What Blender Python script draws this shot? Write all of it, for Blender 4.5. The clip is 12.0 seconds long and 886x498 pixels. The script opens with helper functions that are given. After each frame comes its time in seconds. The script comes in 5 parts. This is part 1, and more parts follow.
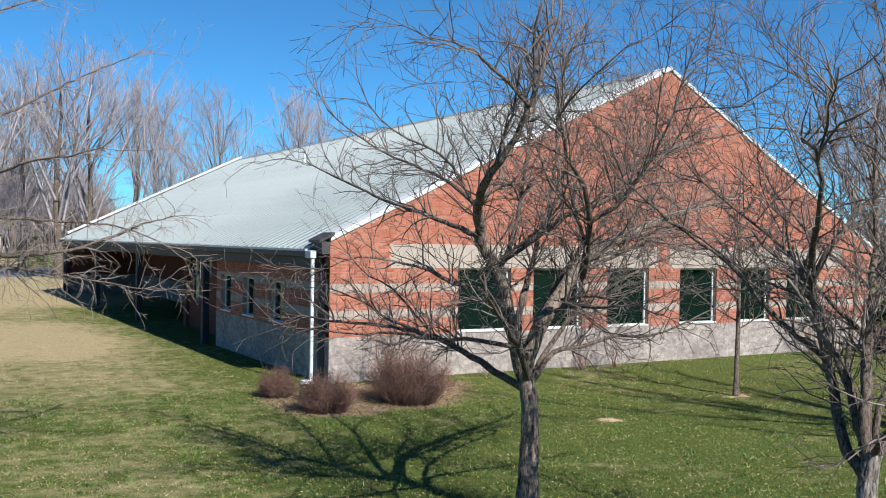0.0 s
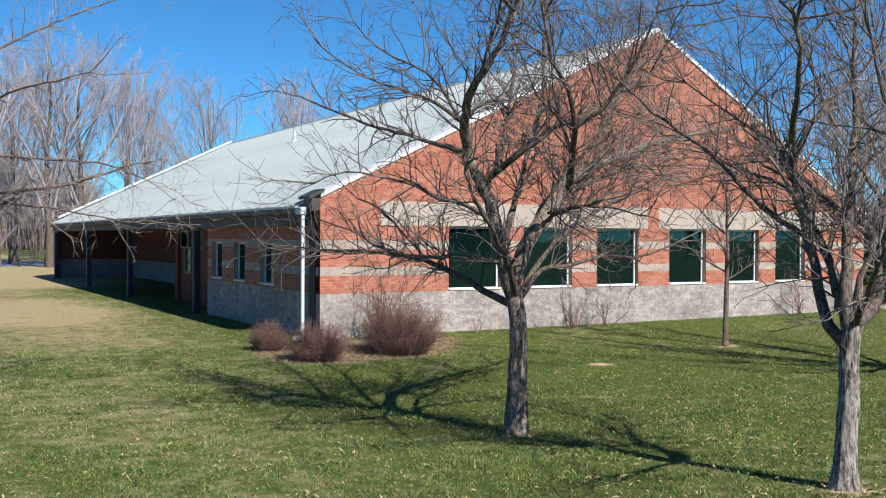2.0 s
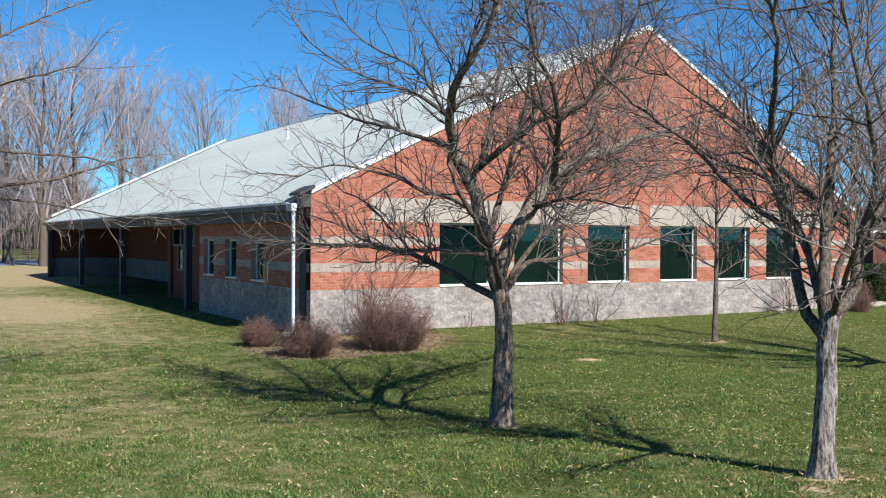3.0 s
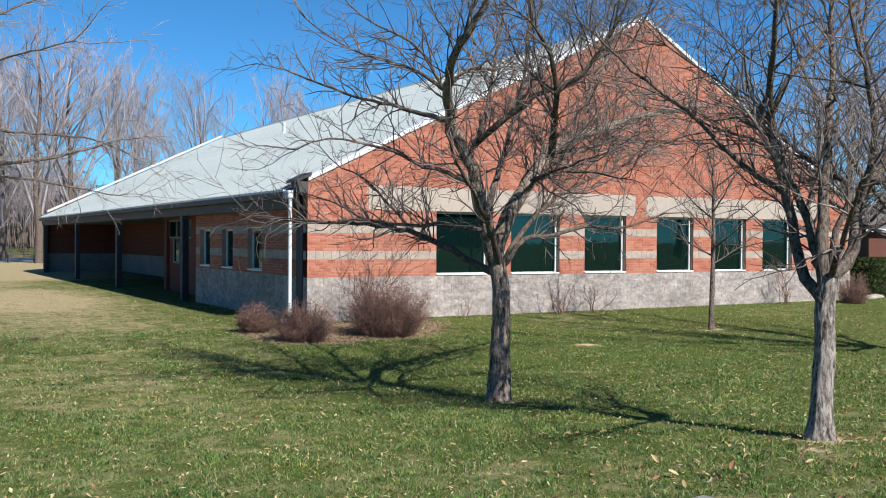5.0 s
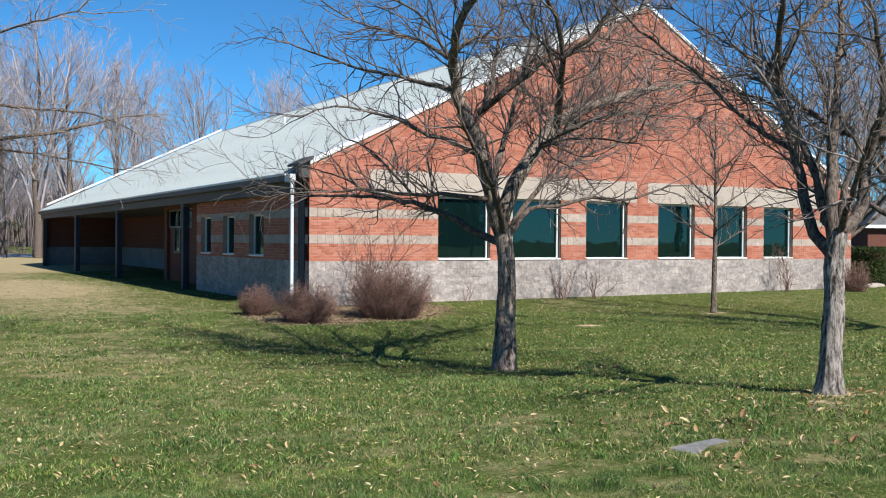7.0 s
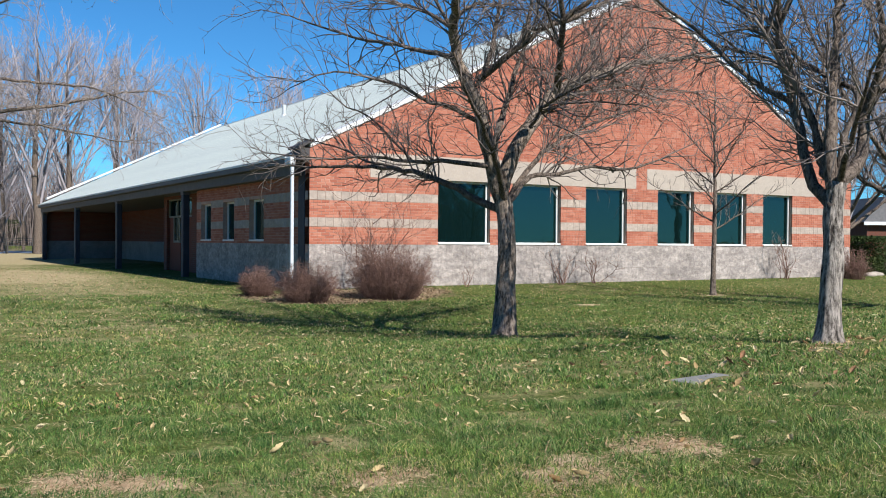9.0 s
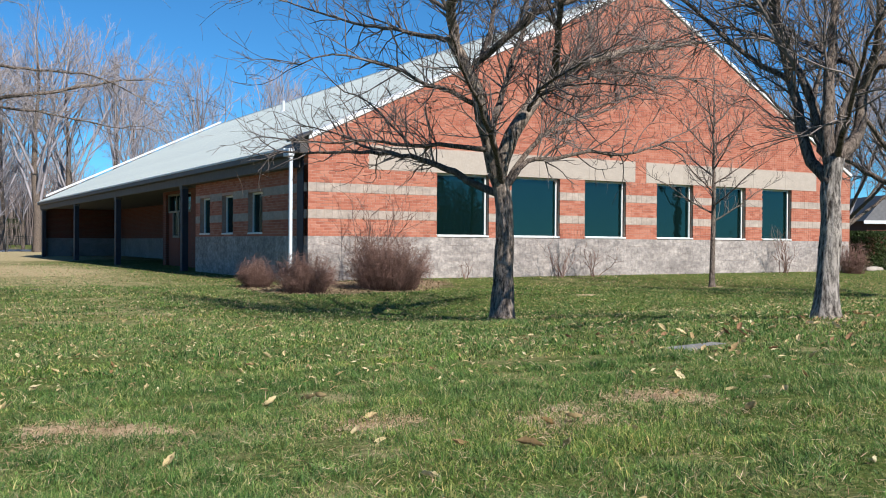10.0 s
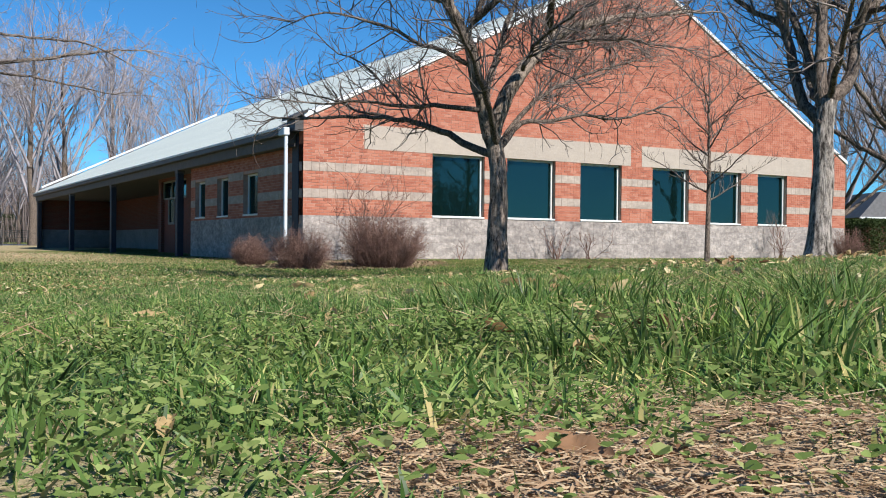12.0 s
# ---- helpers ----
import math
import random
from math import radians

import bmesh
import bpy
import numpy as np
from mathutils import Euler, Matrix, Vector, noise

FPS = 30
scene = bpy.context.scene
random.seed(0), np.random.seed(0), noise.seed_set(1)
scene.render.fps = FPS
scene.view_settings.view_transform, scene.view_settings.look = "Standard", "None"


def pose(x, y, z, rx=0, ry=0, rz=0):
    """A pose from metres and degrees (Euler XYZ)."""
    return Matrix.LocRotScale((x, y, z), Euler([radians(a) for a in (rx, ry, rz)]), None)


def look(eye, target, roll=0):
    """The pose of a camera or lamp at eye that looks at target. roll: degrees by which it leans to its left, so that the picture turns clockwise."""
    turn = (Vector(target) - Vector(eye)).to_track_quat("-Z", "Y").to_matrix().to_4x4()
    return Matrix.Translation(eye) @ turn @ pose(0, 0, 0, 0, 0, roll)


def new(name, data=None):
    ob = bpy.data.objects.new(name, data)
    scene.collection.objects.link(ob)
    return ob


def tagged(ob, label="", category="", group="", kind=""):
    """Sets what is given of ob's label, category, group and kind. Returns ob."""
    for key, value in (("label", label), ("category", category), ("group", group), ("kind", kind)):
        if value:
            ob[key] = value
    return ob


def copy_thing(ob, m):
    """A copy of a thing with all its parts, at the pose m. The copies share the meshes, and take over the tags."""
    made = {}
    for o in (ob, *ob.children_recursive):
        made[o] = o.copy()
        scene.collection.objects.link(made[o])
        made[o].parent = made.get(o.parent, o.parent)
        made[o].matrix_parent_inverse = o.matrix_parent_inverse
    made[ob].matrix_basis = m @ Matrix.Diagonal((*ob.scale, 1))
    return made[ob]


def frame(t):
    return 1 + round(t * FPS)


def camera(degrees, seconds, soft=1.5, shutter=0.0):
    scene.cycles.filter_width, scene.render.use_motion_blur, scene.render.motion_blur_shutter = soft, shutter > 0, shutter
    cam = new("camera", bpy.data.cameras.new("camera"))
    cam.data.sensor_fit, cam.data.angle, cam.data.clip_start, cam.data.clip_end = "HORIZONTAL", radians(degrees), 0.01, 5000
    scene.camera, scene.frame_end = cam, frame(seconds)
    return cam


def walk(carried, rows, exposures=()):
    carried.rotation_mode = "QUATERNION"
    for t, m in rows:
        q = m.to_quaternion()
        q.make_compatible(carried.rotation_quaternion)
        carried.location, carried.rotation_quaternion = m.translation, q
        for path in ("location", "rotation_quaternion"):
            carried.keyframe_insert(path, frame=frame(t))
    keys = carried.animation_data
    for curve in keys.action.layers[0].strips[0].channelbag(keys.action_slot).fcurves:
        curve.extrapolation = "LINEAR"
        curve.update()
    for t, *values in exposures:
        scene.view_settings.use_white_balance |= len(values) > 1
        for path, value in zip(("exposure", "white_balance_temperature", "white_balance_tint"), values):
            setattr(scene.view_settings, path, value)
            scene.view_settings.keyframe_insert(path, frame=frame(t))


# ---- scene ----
cam = camera(49.0, 12.0, soft=1.0)
PLAN = 1.29  # metres to one unit of the plan below: a brick course is 0.0525 units, 0.0677 m
EXPOSURE = 0.75
PATH = [
    (0, (-6.741, -15.96, 2.57), (-5.756, -14.22, 2.553), 0.9),
    (0.5, (-6.713, -15.978, 2.51), (-5.727, -14.238, 2.485), 0.3),
    (1, (-6.718, -15.994, 2.258), (-5.727, -14.257, 2.238), 0.4),
    (1.5, (-6.719, -16.039, 2.008), (-5.724, -14.304, 1.986), 0.3),
    (2, (-6.727, -16.046, 1.808), (-5.729, -14.314, 1.787), 0.3),
    (2.5, (-6.701, -16.083, 1.776), (-5.699, -14.353, 1.754), 0.3),
    (3, (-6.659, -16.125, 1.744), (-5.653, -14.396, 1.723), 0.3),
    (5, (-6.668, -16.114, 1.487), (-5.655, -14.389, 1.47), 0.4),
    (5.5, (-6.683, -16.115, 1.41), (-5.669, -14.392, 1.393), 0.4),
    (6, (-6.673, -16.094, 1.332), (-5.659, -14.37, 1.315), 0.4),
    (6.5, (-6.677, -16.085, 1.26), (-5.663, -14.361, 1.244), 0.4),
    (7, (-6.718, -16.071, 1.196), (-5.702, -14.348, 1.179), 0.4),
    (9, (-6.74, -16.093, 0.864), (-5.723, -14.371, 0.85), 0.4),
    (9.5, (-6.723, -16.098, 0.775), (-5.707, -14.376, 0.763), 0.5),
    (10, (-6.714, -16.094, 0.7), (-5.697, -14.372, 0.688), 0.4),
    (10.5, (-6.693, -16.114, 0.62), (-5.675, -14.392, 0.608), 0.4),
    (11, (-6.684, -16.118, 0.534), (-5.664, -14.398, 0.524), 0.5),
    (11.5, (-6.682, -16.108, 0.428), (-5.66, -14.389, 0.418), 0.5),
    (12, (-6.682, -16.101, 0.317), (-5.659, -14.382, 0.307), 0.5),
]
walk(cam, [(t, look(tuple(PLAN * v for v in eye), tuple(PLAN * v for v in target), roll)) for t, eye, target, roll in PATH], exposures=[(0.0, EXPOSURE), (12.0, EXPOSURE)])

# ---- light and exposure ----
SUN_FROM = Vector((0.13, -1.0, 0.0)).normalized()
SUN_UP = radians(39.3)
sun_dir = Vector((SUN_FROM.x * math.cos(SUN_UP), SUN_FROM.y * math.cos(SUN_UP), math.sin(SUN_UP)))
sun = new("sun", bpy.data.lights.new("sun", "SUN"))
sun.data.energy, sun.data.angle, sun.data.color = 5.0, radians(0.53), (1.0, 0.94, 0.86)
sun.matrix_world = Matrix.Translation((0, -30, 40)) @ sun_dir.to_track_quat("Z", "Y").to_matrix().to_4x4()

world = bpy.data.worlds.new("sky")
scene.world = world
world.use_nodes = True
wn = world.node_tree.nodes
sky = wn.new("ShaderNodeTexSky")
sky.sky_type, sky.sun_disc = "NISHITA", False
sky.sun_elevation, sky.sun_rotation = SUN_UP, math.atan2(SUN_FROM.x, SUN_FROM.y)
sky.altitude, sky.air_density, sky.dust_density, sky.ozone_density = 300.0, 0.75, 0.0, 2.2
wn["Background"].inputs["Strength"].default_value = 0.060
clear = wn.new("ShaderNodeMix")
clear.data_type, clear.blend_type = "RGBA", "MULTIPLY"
clear.inputs[0].default_value, clear.inputs[7].default_value = 1.0, (0.38, 0.96, 1.32, 1)
world.node_tree.links.new(sky.outputs["Color"], clear.inputs[6])
world.node_tree.links.new(clear.outputs[2], wn["Background"].inputs["Color"])


# ---- materials ----
class Mat:
    """A small builder of node materials."""

    def __init__(self, name, rough=0.8, metal=0.0, spec=0.5):
        self.m = bpy.data.materials.new(name)
        self.m.use_nodes = True
        self.t = self.m.node_tree
        self.b = self.t.nodes["Principled BSDF"]
        self.b.inputs["Roughness"].default_value = rough
        self.b.inputs["Metallic"].default_value = metal
        self.b.inputs["Specular IOR Level"].default_value = spec

    def node(self, kind, **values):
        n = self.t.nodes.new(kind)
        for key, value in values.items():
            n.inputs[key.replace("_", " ")].default_value = value
        return n

    def link(self, a, b):
        self.t.links.new(a, b)

    def coords(self, scale=(1, 1, 1), kind="Object"):
        c = self.t.nodes.new("ShaderNodeNewGeometry" if kind == "Position" else "ShaderNodeTexCoord")
        m = self.node("ShaderNodeMapping", Scale=scale)
        self.link(c.outputs[kind], m.inputs["Vector"])
        return m.outputs["Vector"]

    def noise(self, scale, detail=4.0, rough=0.6, vec=None):
        n = self.node("ShaderNodeTexNoise", Scale=scale, Detail=detail, Roughness=rough)
        self.link(vec or self.coords(), n.inputs["Vector"])
        return n.outputs["Fac"]

    def ramp(self, fac, stops):
        r = self.t.nodes.new("ShaderNodeValToRGB")
        el = r.color_ramp.elements
        while len(el) < len(stops):
            el.new(0.5)
        for e, (p, c) in zip(el, stops):
            e.position, e.color = p, (*c, 1)
        self.link(fac, r.inputs["Fac"])
        return r.outputs["Color"]

    def mix(self, fac, a, b, mode="MIX"):
        n = self.t.nodes.new("ShaderNodeMix")
        n.data_type, n.blend_type = "RGBA", mode
        for sock, v in ((n.inputs[0], fac), (n.inputs[6], a), (n.inputs[7], b)):
            if isinstance(v, (int, float)):
                sock.default_value = v
            elif isinstance(v, tuple):
                sock.default_value = (*v, 1)
            else:
                self.link(v, sock)
        return n.outputs[2]

    def math(self, op, a, b=0.0):
        n = self.t.nodes.new("ShaderNodeMath")
        n.operation = op
        for sock, v in zip(n.inputs, (a, b)):
            if isinstance(v, (int, float)):
                sock.default_value = v
            else:
                self.link(v, sock)
        return n.outputs[0]

    def chance(self):
        """A random value for each object and each loose piece of a mesh."""
        o, g = self.t.nodes.new("ShaderNodeObjectInfo"), self.t.nodes.new("ShaderNodeNewGeometry")
        return self.math("FRACT", self.math("ADD", o.outputs["Random"], g.outputs["Random Per Island"]))

    def colour(self, c):
        if isinstance(c, tuple):
            self.b.inputs["Base Color"].default_value = (*c, 1)
        else:
            self.link(c, self.b.inputs["Base Color"])
        return self

    def bump(self, height, strength=0.3, distance=0.01):
        n = self.node("ShaderNodeBump", Strength=strength, Distance=distance)
        self.link(height, n.inputs["Height"])
        self.link(n.outputs["Normal"], self.b.inputs["Normal"])
        return self


def brick_material():
    k = Mat("fired_brick", rough=0.92, spec=0.08)
    base = k.ramp(k.chance(), [(0.0, (0.29, 0.092, 0.060)), (0.3, (0.35, 0.121, 0.078)), (0.7, (0.39, 0.145, 0.095)), (1.0, (0.42, 0.185, 0.13))])
    stain = k.noise(1.1, 5, 0.65, k.coords(kind="Position"))
    base = k.mix(k.math("MULTIPLY", stain, 0.22), base, (0.40, 0.24, 0.19))
    grain = k.noise(70, 3, 0.6, k.coords(kind="Position"))
    base = k.mix(0.35, base, k.ramp(grain, [(0.3, (0.5, 0.5, 0.5)), (0.7, (1, 1, 1))]), "MULTIPLY")
    k.colour(base).bump(grain, 0.35, 0.004)
    return k.m


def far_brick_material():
    k = Mat("shade_darkened_brick", rough=0.9, spec=0.2)
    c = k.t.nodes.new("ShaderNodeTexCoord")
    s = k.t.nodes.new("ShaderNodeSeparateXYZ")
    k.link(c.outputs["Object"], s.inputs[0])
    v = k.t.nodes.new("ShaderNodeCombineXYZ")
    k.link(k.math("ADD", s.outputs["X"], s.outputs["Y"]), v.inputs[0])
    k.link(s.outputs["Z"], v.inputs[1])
    # Darker than the fired brick, to put the porch's shade into its colour.
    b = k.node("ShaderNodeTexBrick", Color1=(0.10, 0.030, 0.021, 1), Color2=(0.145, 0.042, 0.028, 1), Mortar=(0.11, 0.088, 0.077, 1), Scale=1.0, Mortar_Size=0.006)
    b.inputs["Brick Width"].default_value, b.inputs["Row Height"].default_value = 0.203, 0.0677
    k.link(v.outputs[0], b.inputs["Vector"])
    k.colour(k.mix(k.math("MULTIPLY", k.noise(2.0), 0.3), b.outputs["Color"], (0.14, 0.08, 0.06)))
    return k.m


def stone_material(name, dark, light, scale=14, bump=0.5, island=True, mottle=0.8):
    k = Mat(name, rough=0.95, spec=0.08)
    c = k.ramp(k.noise(scale, 6, 0.7, k.coords(kind="Position")), [(0.3, dark), (0.7, light)])
    big = k.noise(0.9, 4, 0.6, k.coords(kind="Position"))
    blotch = k.ramp(k.noise(3.4, 6, 0.75, k.coords((1, 1, 1.9), "Position")), [(0.40, (0.66, 0.66, 0.67)), (0.52, (1.0, 1.0, 1.0)), (0.62, (1.38, 1.37, 1.34))])
    c = k.mix(mottle if island else 0.3, c, blotch, "MULTIPLY")
    c = k.mix(0.45 * min(1.0, mottle * 1.3), c, k.ramp(big, [(0.32, (0.5, 0.49, 0.5)), (0.62, (1.0, 1.0, 1.0))]), "MULTIPLY")
    if island:
        c = k.mix(0.1 + 0.3 * mottle, c, k.ramp(k.chance(), [(0.0, (0.62, 0.60, 0.60)), (0.5, (0.92, 0.9, 0.89)), (1.0, (1.2, 1.18, 1.15))]), "MULTIPLY")
    k.colour(c).bump(k.noise(scale * 2.5, 6, 0.7, k.coords(kind="Position")), bump, 0.012)
    return k.m


def plain_material(name, colour, rough=0.6, metal=0.0, vary=0.15, scale=6, spec=0.5, stretch=(1, 1, 1)):
    k = Mat(name, rough, metal, spec)
    n = k.noise(scale, 5, 0.65, k.coords(stretch))
    dark = tuple(v * (1 - vary) for v in colour)
    light = tuple(min(1.0, v * (1 + vary)) for v in colour)
    k.colour(k.ramp(n, [(0.3, dark), (0.7, light)]))
    k.link(k.math("ADD", k.math("MULTIPLY", k.noise(scale * 3), 0.2), rough - 0.1), k.b.inputs["Roughness"])
    return k.m


def roof_material():
    k = Mat("galvanised_roof_metal", rough=0.42, metal=0.25)
    n = k.noise(0.7, 5, 0.6, k.coords((0.4, 2.0, 1)))
    k.colour(k.ramp(n, [(0.3, (0.245, 0.285, 0.30)), (0.7, (0.305, 0.35, 0.36))]))
    k.link(k.math("ADD", k.math("MULTIPLY", k.noise(3.0), 0.15), 0.36), k.b.inputs["Roughness"])
    return k.m


def glass_material():
    k = Mat("tinted_window_glass", rough=0.03)
    k.t.nodes.remove(k.b)
    tint = k.node("ShaderNodeBsdfTransparent", Color=(0.06, 0.15, 0.15, 1))
    shine = k.node("ShaderNodeBsdfGlossy", Color=(0.42, 0.72, 0.76, 1), Roughness=0.02)
    fres = k.node("ShaderNodeFresnel", IOR=1.6)
    film = k.node("ShaderNodeBsdfDiffuse", Color=(0.012, 0.045, 0.043, 1))
    body = k.t.nodes.new("ShaderNodeMixShader")
    body.inputs[0].default_value = 0.16
    k.link(tint.outputs[0], body.inputs[1])
    k.link(film.outputs[0], body.inputs[2])
    mixer = k.t.nodes.new("ShaderNodeMixShader")
    wave = k.node("ShaderNodeBump", Strength=0.06, Distance=0.02)
    k.link(k.noise(2.2, 2, 0.5), wave.inputs["Height"])
    k.link(wave.outputs["Normal"], shine.inputs["Normal"])
    k.link(k.math("ADD", fres.outputs[0], 0.02), mixer.inputs[0])
    k.link(body.outputs[0], mixer.inputs[1])
    k.link(shine.outputs[0], mixer.inputs[2])
    k.link(mixer.outputs[0], k.t.nodes["Material Output"].inputs["Surface"])
    return k.m


def bark_material(name, dark, light, scale=9, bump=1.0):
    k = Mat(name, rough=0.95, spec=0.15)
    v = k.coords((scale, scale, scale * 0.2))
    n = k.noise(5.0, 7, 0.75, v)
    flakes = k.noise(2.2, 5, 0.7, k.coords((scale, scale, scale * 0.45)))
    n = k.math("ADD", k.math("MULTIPLY", n, 0.55), k.math("MULTIPLY", flakes, 0.45))
    c = k.ramp(n, [(0.41, dark), (0.48, tuple(a * 0.6 + b * 0.4 for a, b in zip(dark, light))), (0.56, light)])
    lichen = k.ramp(k.noise(5.0, 4), [(0.5, (1, 1, 1)), (0.7, (1.18, 1.17, 1.12))])
    k.colour(k.mix(1.0, c, lichen, "MULTIPLY")).bump(n, bump, 0.03)
    return k.m


def twig_material(name, dark, light):
    k = Mat(name, rough=0.85, spec=0.25)
    k.colour(k.mix(0.5, k.ramp(k.chance(), [(0.0, dark), (1.0, light)]), k.ramp(k.noise(4.0), [(0.3, dark), (0.7, light)])))
    return k.m


TURF = [(0.0, (0.030, 0.073, 0.020)), (0.35, (0.076, 0.152, 0.042)), (0.66, (0.142, 0.242, 0.072)), (0.86, (0.235, 0.29, 0.11)), (0.95, (0.38, 0.35, 0.17)), (1.0, (0.46, 0.40, 0.23))]
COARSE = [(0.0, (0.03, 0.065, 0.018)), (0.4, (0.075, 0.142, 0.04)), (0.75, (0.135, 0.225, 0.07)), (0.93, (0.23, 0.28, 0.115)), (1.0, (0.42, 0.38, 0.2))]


def blade_material(name, stops):
    k = Mat(name, rough=0.45, spec=0.25)
    c = k.ramp(k.chance(), stops)
    patch = k.ramp(k.noise(0.8, 4, 0.6, k.coords(kind="Object")), [(0.33, (0.72, 0.84, 0.74)), (0.5, (1.0, 1.02, 0.95)), (0.66, (1.25, 1.15, 0.92))])
    clumps = k.ramp(k.noise(7.0, 5, 0.7, k.coords(kind="Object")), [(0.36, (0.55, 0.62, 0.62)), (0.62, (1.34, 1.28, 1.15))])
    c = k.mix(1.0, k.mix(1.0, c, patch, "MULTIPLY"), clumps, "MULTIPLY")
    k.colour(c)
    k.b.inputs["Subsurface Weight"].default_value = 0.0
    thin = k.node("ShaderNodeBsdfTranslucent")
    k.link(c, thin.inputs["Color"])
    mixer = k.t.nodes.new("ShaderNodeMixShader")
    mixer.inputs[0].default_value = 0.30
    k.link(k.b.outputs[0], mixer.inputs[1])
    k.link(thin.outputs[0], mixer.inputs[2])
    k.link(mixer.outputs[0], k.t.nodes["Material Output"].inputs["Surface"])
    return k.m


def leaf_material(name, stops, through_light=0.25):
    k = Mat(name, rough=0.75, spec=0.25)
    c = k.ramp(k.chance(), stops)
    c = k.mix(0.6, c, k.ramp(k.noise(60, 4), [(0.3, (0.6, 0.55, 0.5)), (0.7, (1.1, 1.1, 1.1))]), "MULTIPLY")
    k.colour(c)
    thin = k.node("ShaderNodeBsdfTranslucent")
    k.link(c, thin.inputs["Color"])
    mixer = k.t.nodes.new("ShaderNodeMixShader")
    mixer.inputs[0].default_value = through_light
    k.link(k.b.outputs[0], mixer.inputs[1])
    k.link(thin.outputs[0], mixer.inputs[2])
    k.link(mixer.outputs[0], k.t.nodes["Material Output"].inputs["Surface"])
    return k.m


def lawn_material():
    k = Mat("lawn_soil_and_turf", rough=1.0, spec=0.02)
    obj = k.coords()
    fine = k.noise(38, 6, 0.75, obj)
    mid = k.noise(2.6, 5, 0.65, obj)
    big = k.noise(0.22, 4, 0.6, obj)
    green = k.ramp(fine, [(0.32, (0.022, 0.036, 0.008)), (0.46, (0.055, 0.08, 0.02)), (0.58, (0.10, 0.118, 0.036)), (0.68, (0.30, 0.27, 0.13))])
    straw = k.ramp(fine, [(0.30, (0.17, 0.14, 0.065)), (0.55, (0.34, 0.285, 0.17)), (0.75, (0.47, 0.41, 0.27))])
    soil = k.ramp(fine, [(0.28, (0.31, 0.215, 0.14)), (0.5, (0.47, 0.355, 0.24)), (0.72, (0.60, 0.48, 0.34))])
    dry = k.t.nodes.new("ShaderNodeAttribute")
    dry.attribute_name = "dry"
    bare = k.t.nodes.new("ShaderNodeAttribute")
    bare.attribute_name = "bare"
    wobble = k.math("ADD", k.math("MULTIPLY", k.math("SUBTRACT", mid, 0.5), 1.2), k.math("MULTIPLY", k.math("SUBTRACT", big, 0.5), 0.9))
    d = k.ramp(k.math("ADD", dry.outputs["Fac"], wobble), [(0.25, (0, 0, 0)), (0.75, (1, 1, 1))])
    s = k.ramp(k.math("ADD", bare.outputs["Fac"], k.math("MULTIPLY", k.math("SUBTRACT", k.noise(7, 6, 0.75, obj), 0.5), 2.8)), [(0.35, (0, 0, 0)), (0.85, (1, 1, 1))])
    bed = k.t.nodes.new("ShaderNodeAttribute")
    bed.attribute_name = "mulch"
    chips = k.ramp(fine, [(0.30, (0.09, 0.066, 0.042)), (0.5, (0.20, 0.150, 0.098)), (0.70, (0.34, 0.27, 0.18))])
    b = k.ramp(k.math("ADD", bed.outputs["Fac"], k.math("MULTIPLY", k.math("SUBTRACT", mid, 0.5), 1.1)), [(0.35, (0, 0, 0)), (0.65, (1, 1, 1))])
    c = k.mix(b, k.mix(s, k.mix(d, green, straw), soil), chips)
    k.colour(c).bump(fine, 0.6, 0.012)
    return k.m


BRICK, SHADE_BRICK = brick_material(), far_brick_material()
MORTAR = stone_material("mortar", (0.38, 0.25, 0.20), (0.47, 0.33, 0.27), 30, 0.3, False)
BLOCK = stone_material("split_face_block", (0.218, 0.195, 0.186), (0.41, 0.38, 0.36), 11, 0.9, True, 0.75)
BAND = stone_material("buff_band_stone", (0.30, 0.255, 0.22), (0.39, 0.34, 0.30), 18, 0.4, True, 0.4)
CAST = stone_material("cast_stone", (0.31, 0.275, 0.24), (0.37, 0.33, 0.29), 20, 0.2, True, 0.15)
SLAB_STONE = stone_material("weathered_slab", (0.166, 0.173, 0.173), (0.256, 0.262, 0.262), 25, 0.4, False)
ROOF = roof_material()
WHITE_METAL = plain_material("white_painted_metal", (0.56, 0.585, 0.595), 0.45, 0.0, 0.07, 3)
DARK_METAL = plain_material("dark_bronze_metal", (0.040, 0.039, 0.040), 0.55, 0.1, 0.25, 5)
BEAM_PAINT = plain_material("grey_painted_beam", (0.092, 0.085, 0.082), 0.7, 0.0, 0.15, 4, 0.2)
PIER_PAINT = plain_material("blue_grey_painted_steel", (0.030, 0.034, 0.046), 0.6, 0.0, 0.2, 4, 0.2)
PIPE_PAINT = plain_material("pale_painted_pipe", (0.46, 0.50, 0.54), 0.4, 0.0, 0.08, 4)
FRAME_PAINT = plain_material("white_window_frame", (0.56, 0.57, 0.56), 0.4, 0.0, 0.05, 5)
# Cream frames painted dim, with the porch's shade mixed into the colour.
DIMMED_CREAM = plain_material("shade_dimmed_cream", (0.15, 0.155, 0.135), 0.6, 0.0, 0.1, 5, 0.2)
# Floor colour held dark in place of the shadow lying on it.
PORCH_PAVING = plain_material("dimmed_porch_concrete", (0.12, 0.115, 0.105), 0.9, 0.0, 0.2, 3, 0.05)
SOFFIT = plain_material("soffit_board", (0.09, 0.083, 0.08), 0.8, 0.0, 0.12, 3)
DOOR_WOOD = plain_material("red_brown_door", (0.12, 0.034, 0.022), 0.7, 0.0, 0.2, 8, 0.15, (1, 1, 0.1))
INSIDE = plain_material("room_paint", (0.35, 0.35, 0.33), 0.9, 0.0, 0.1, 2)
GLASS = glass_material()
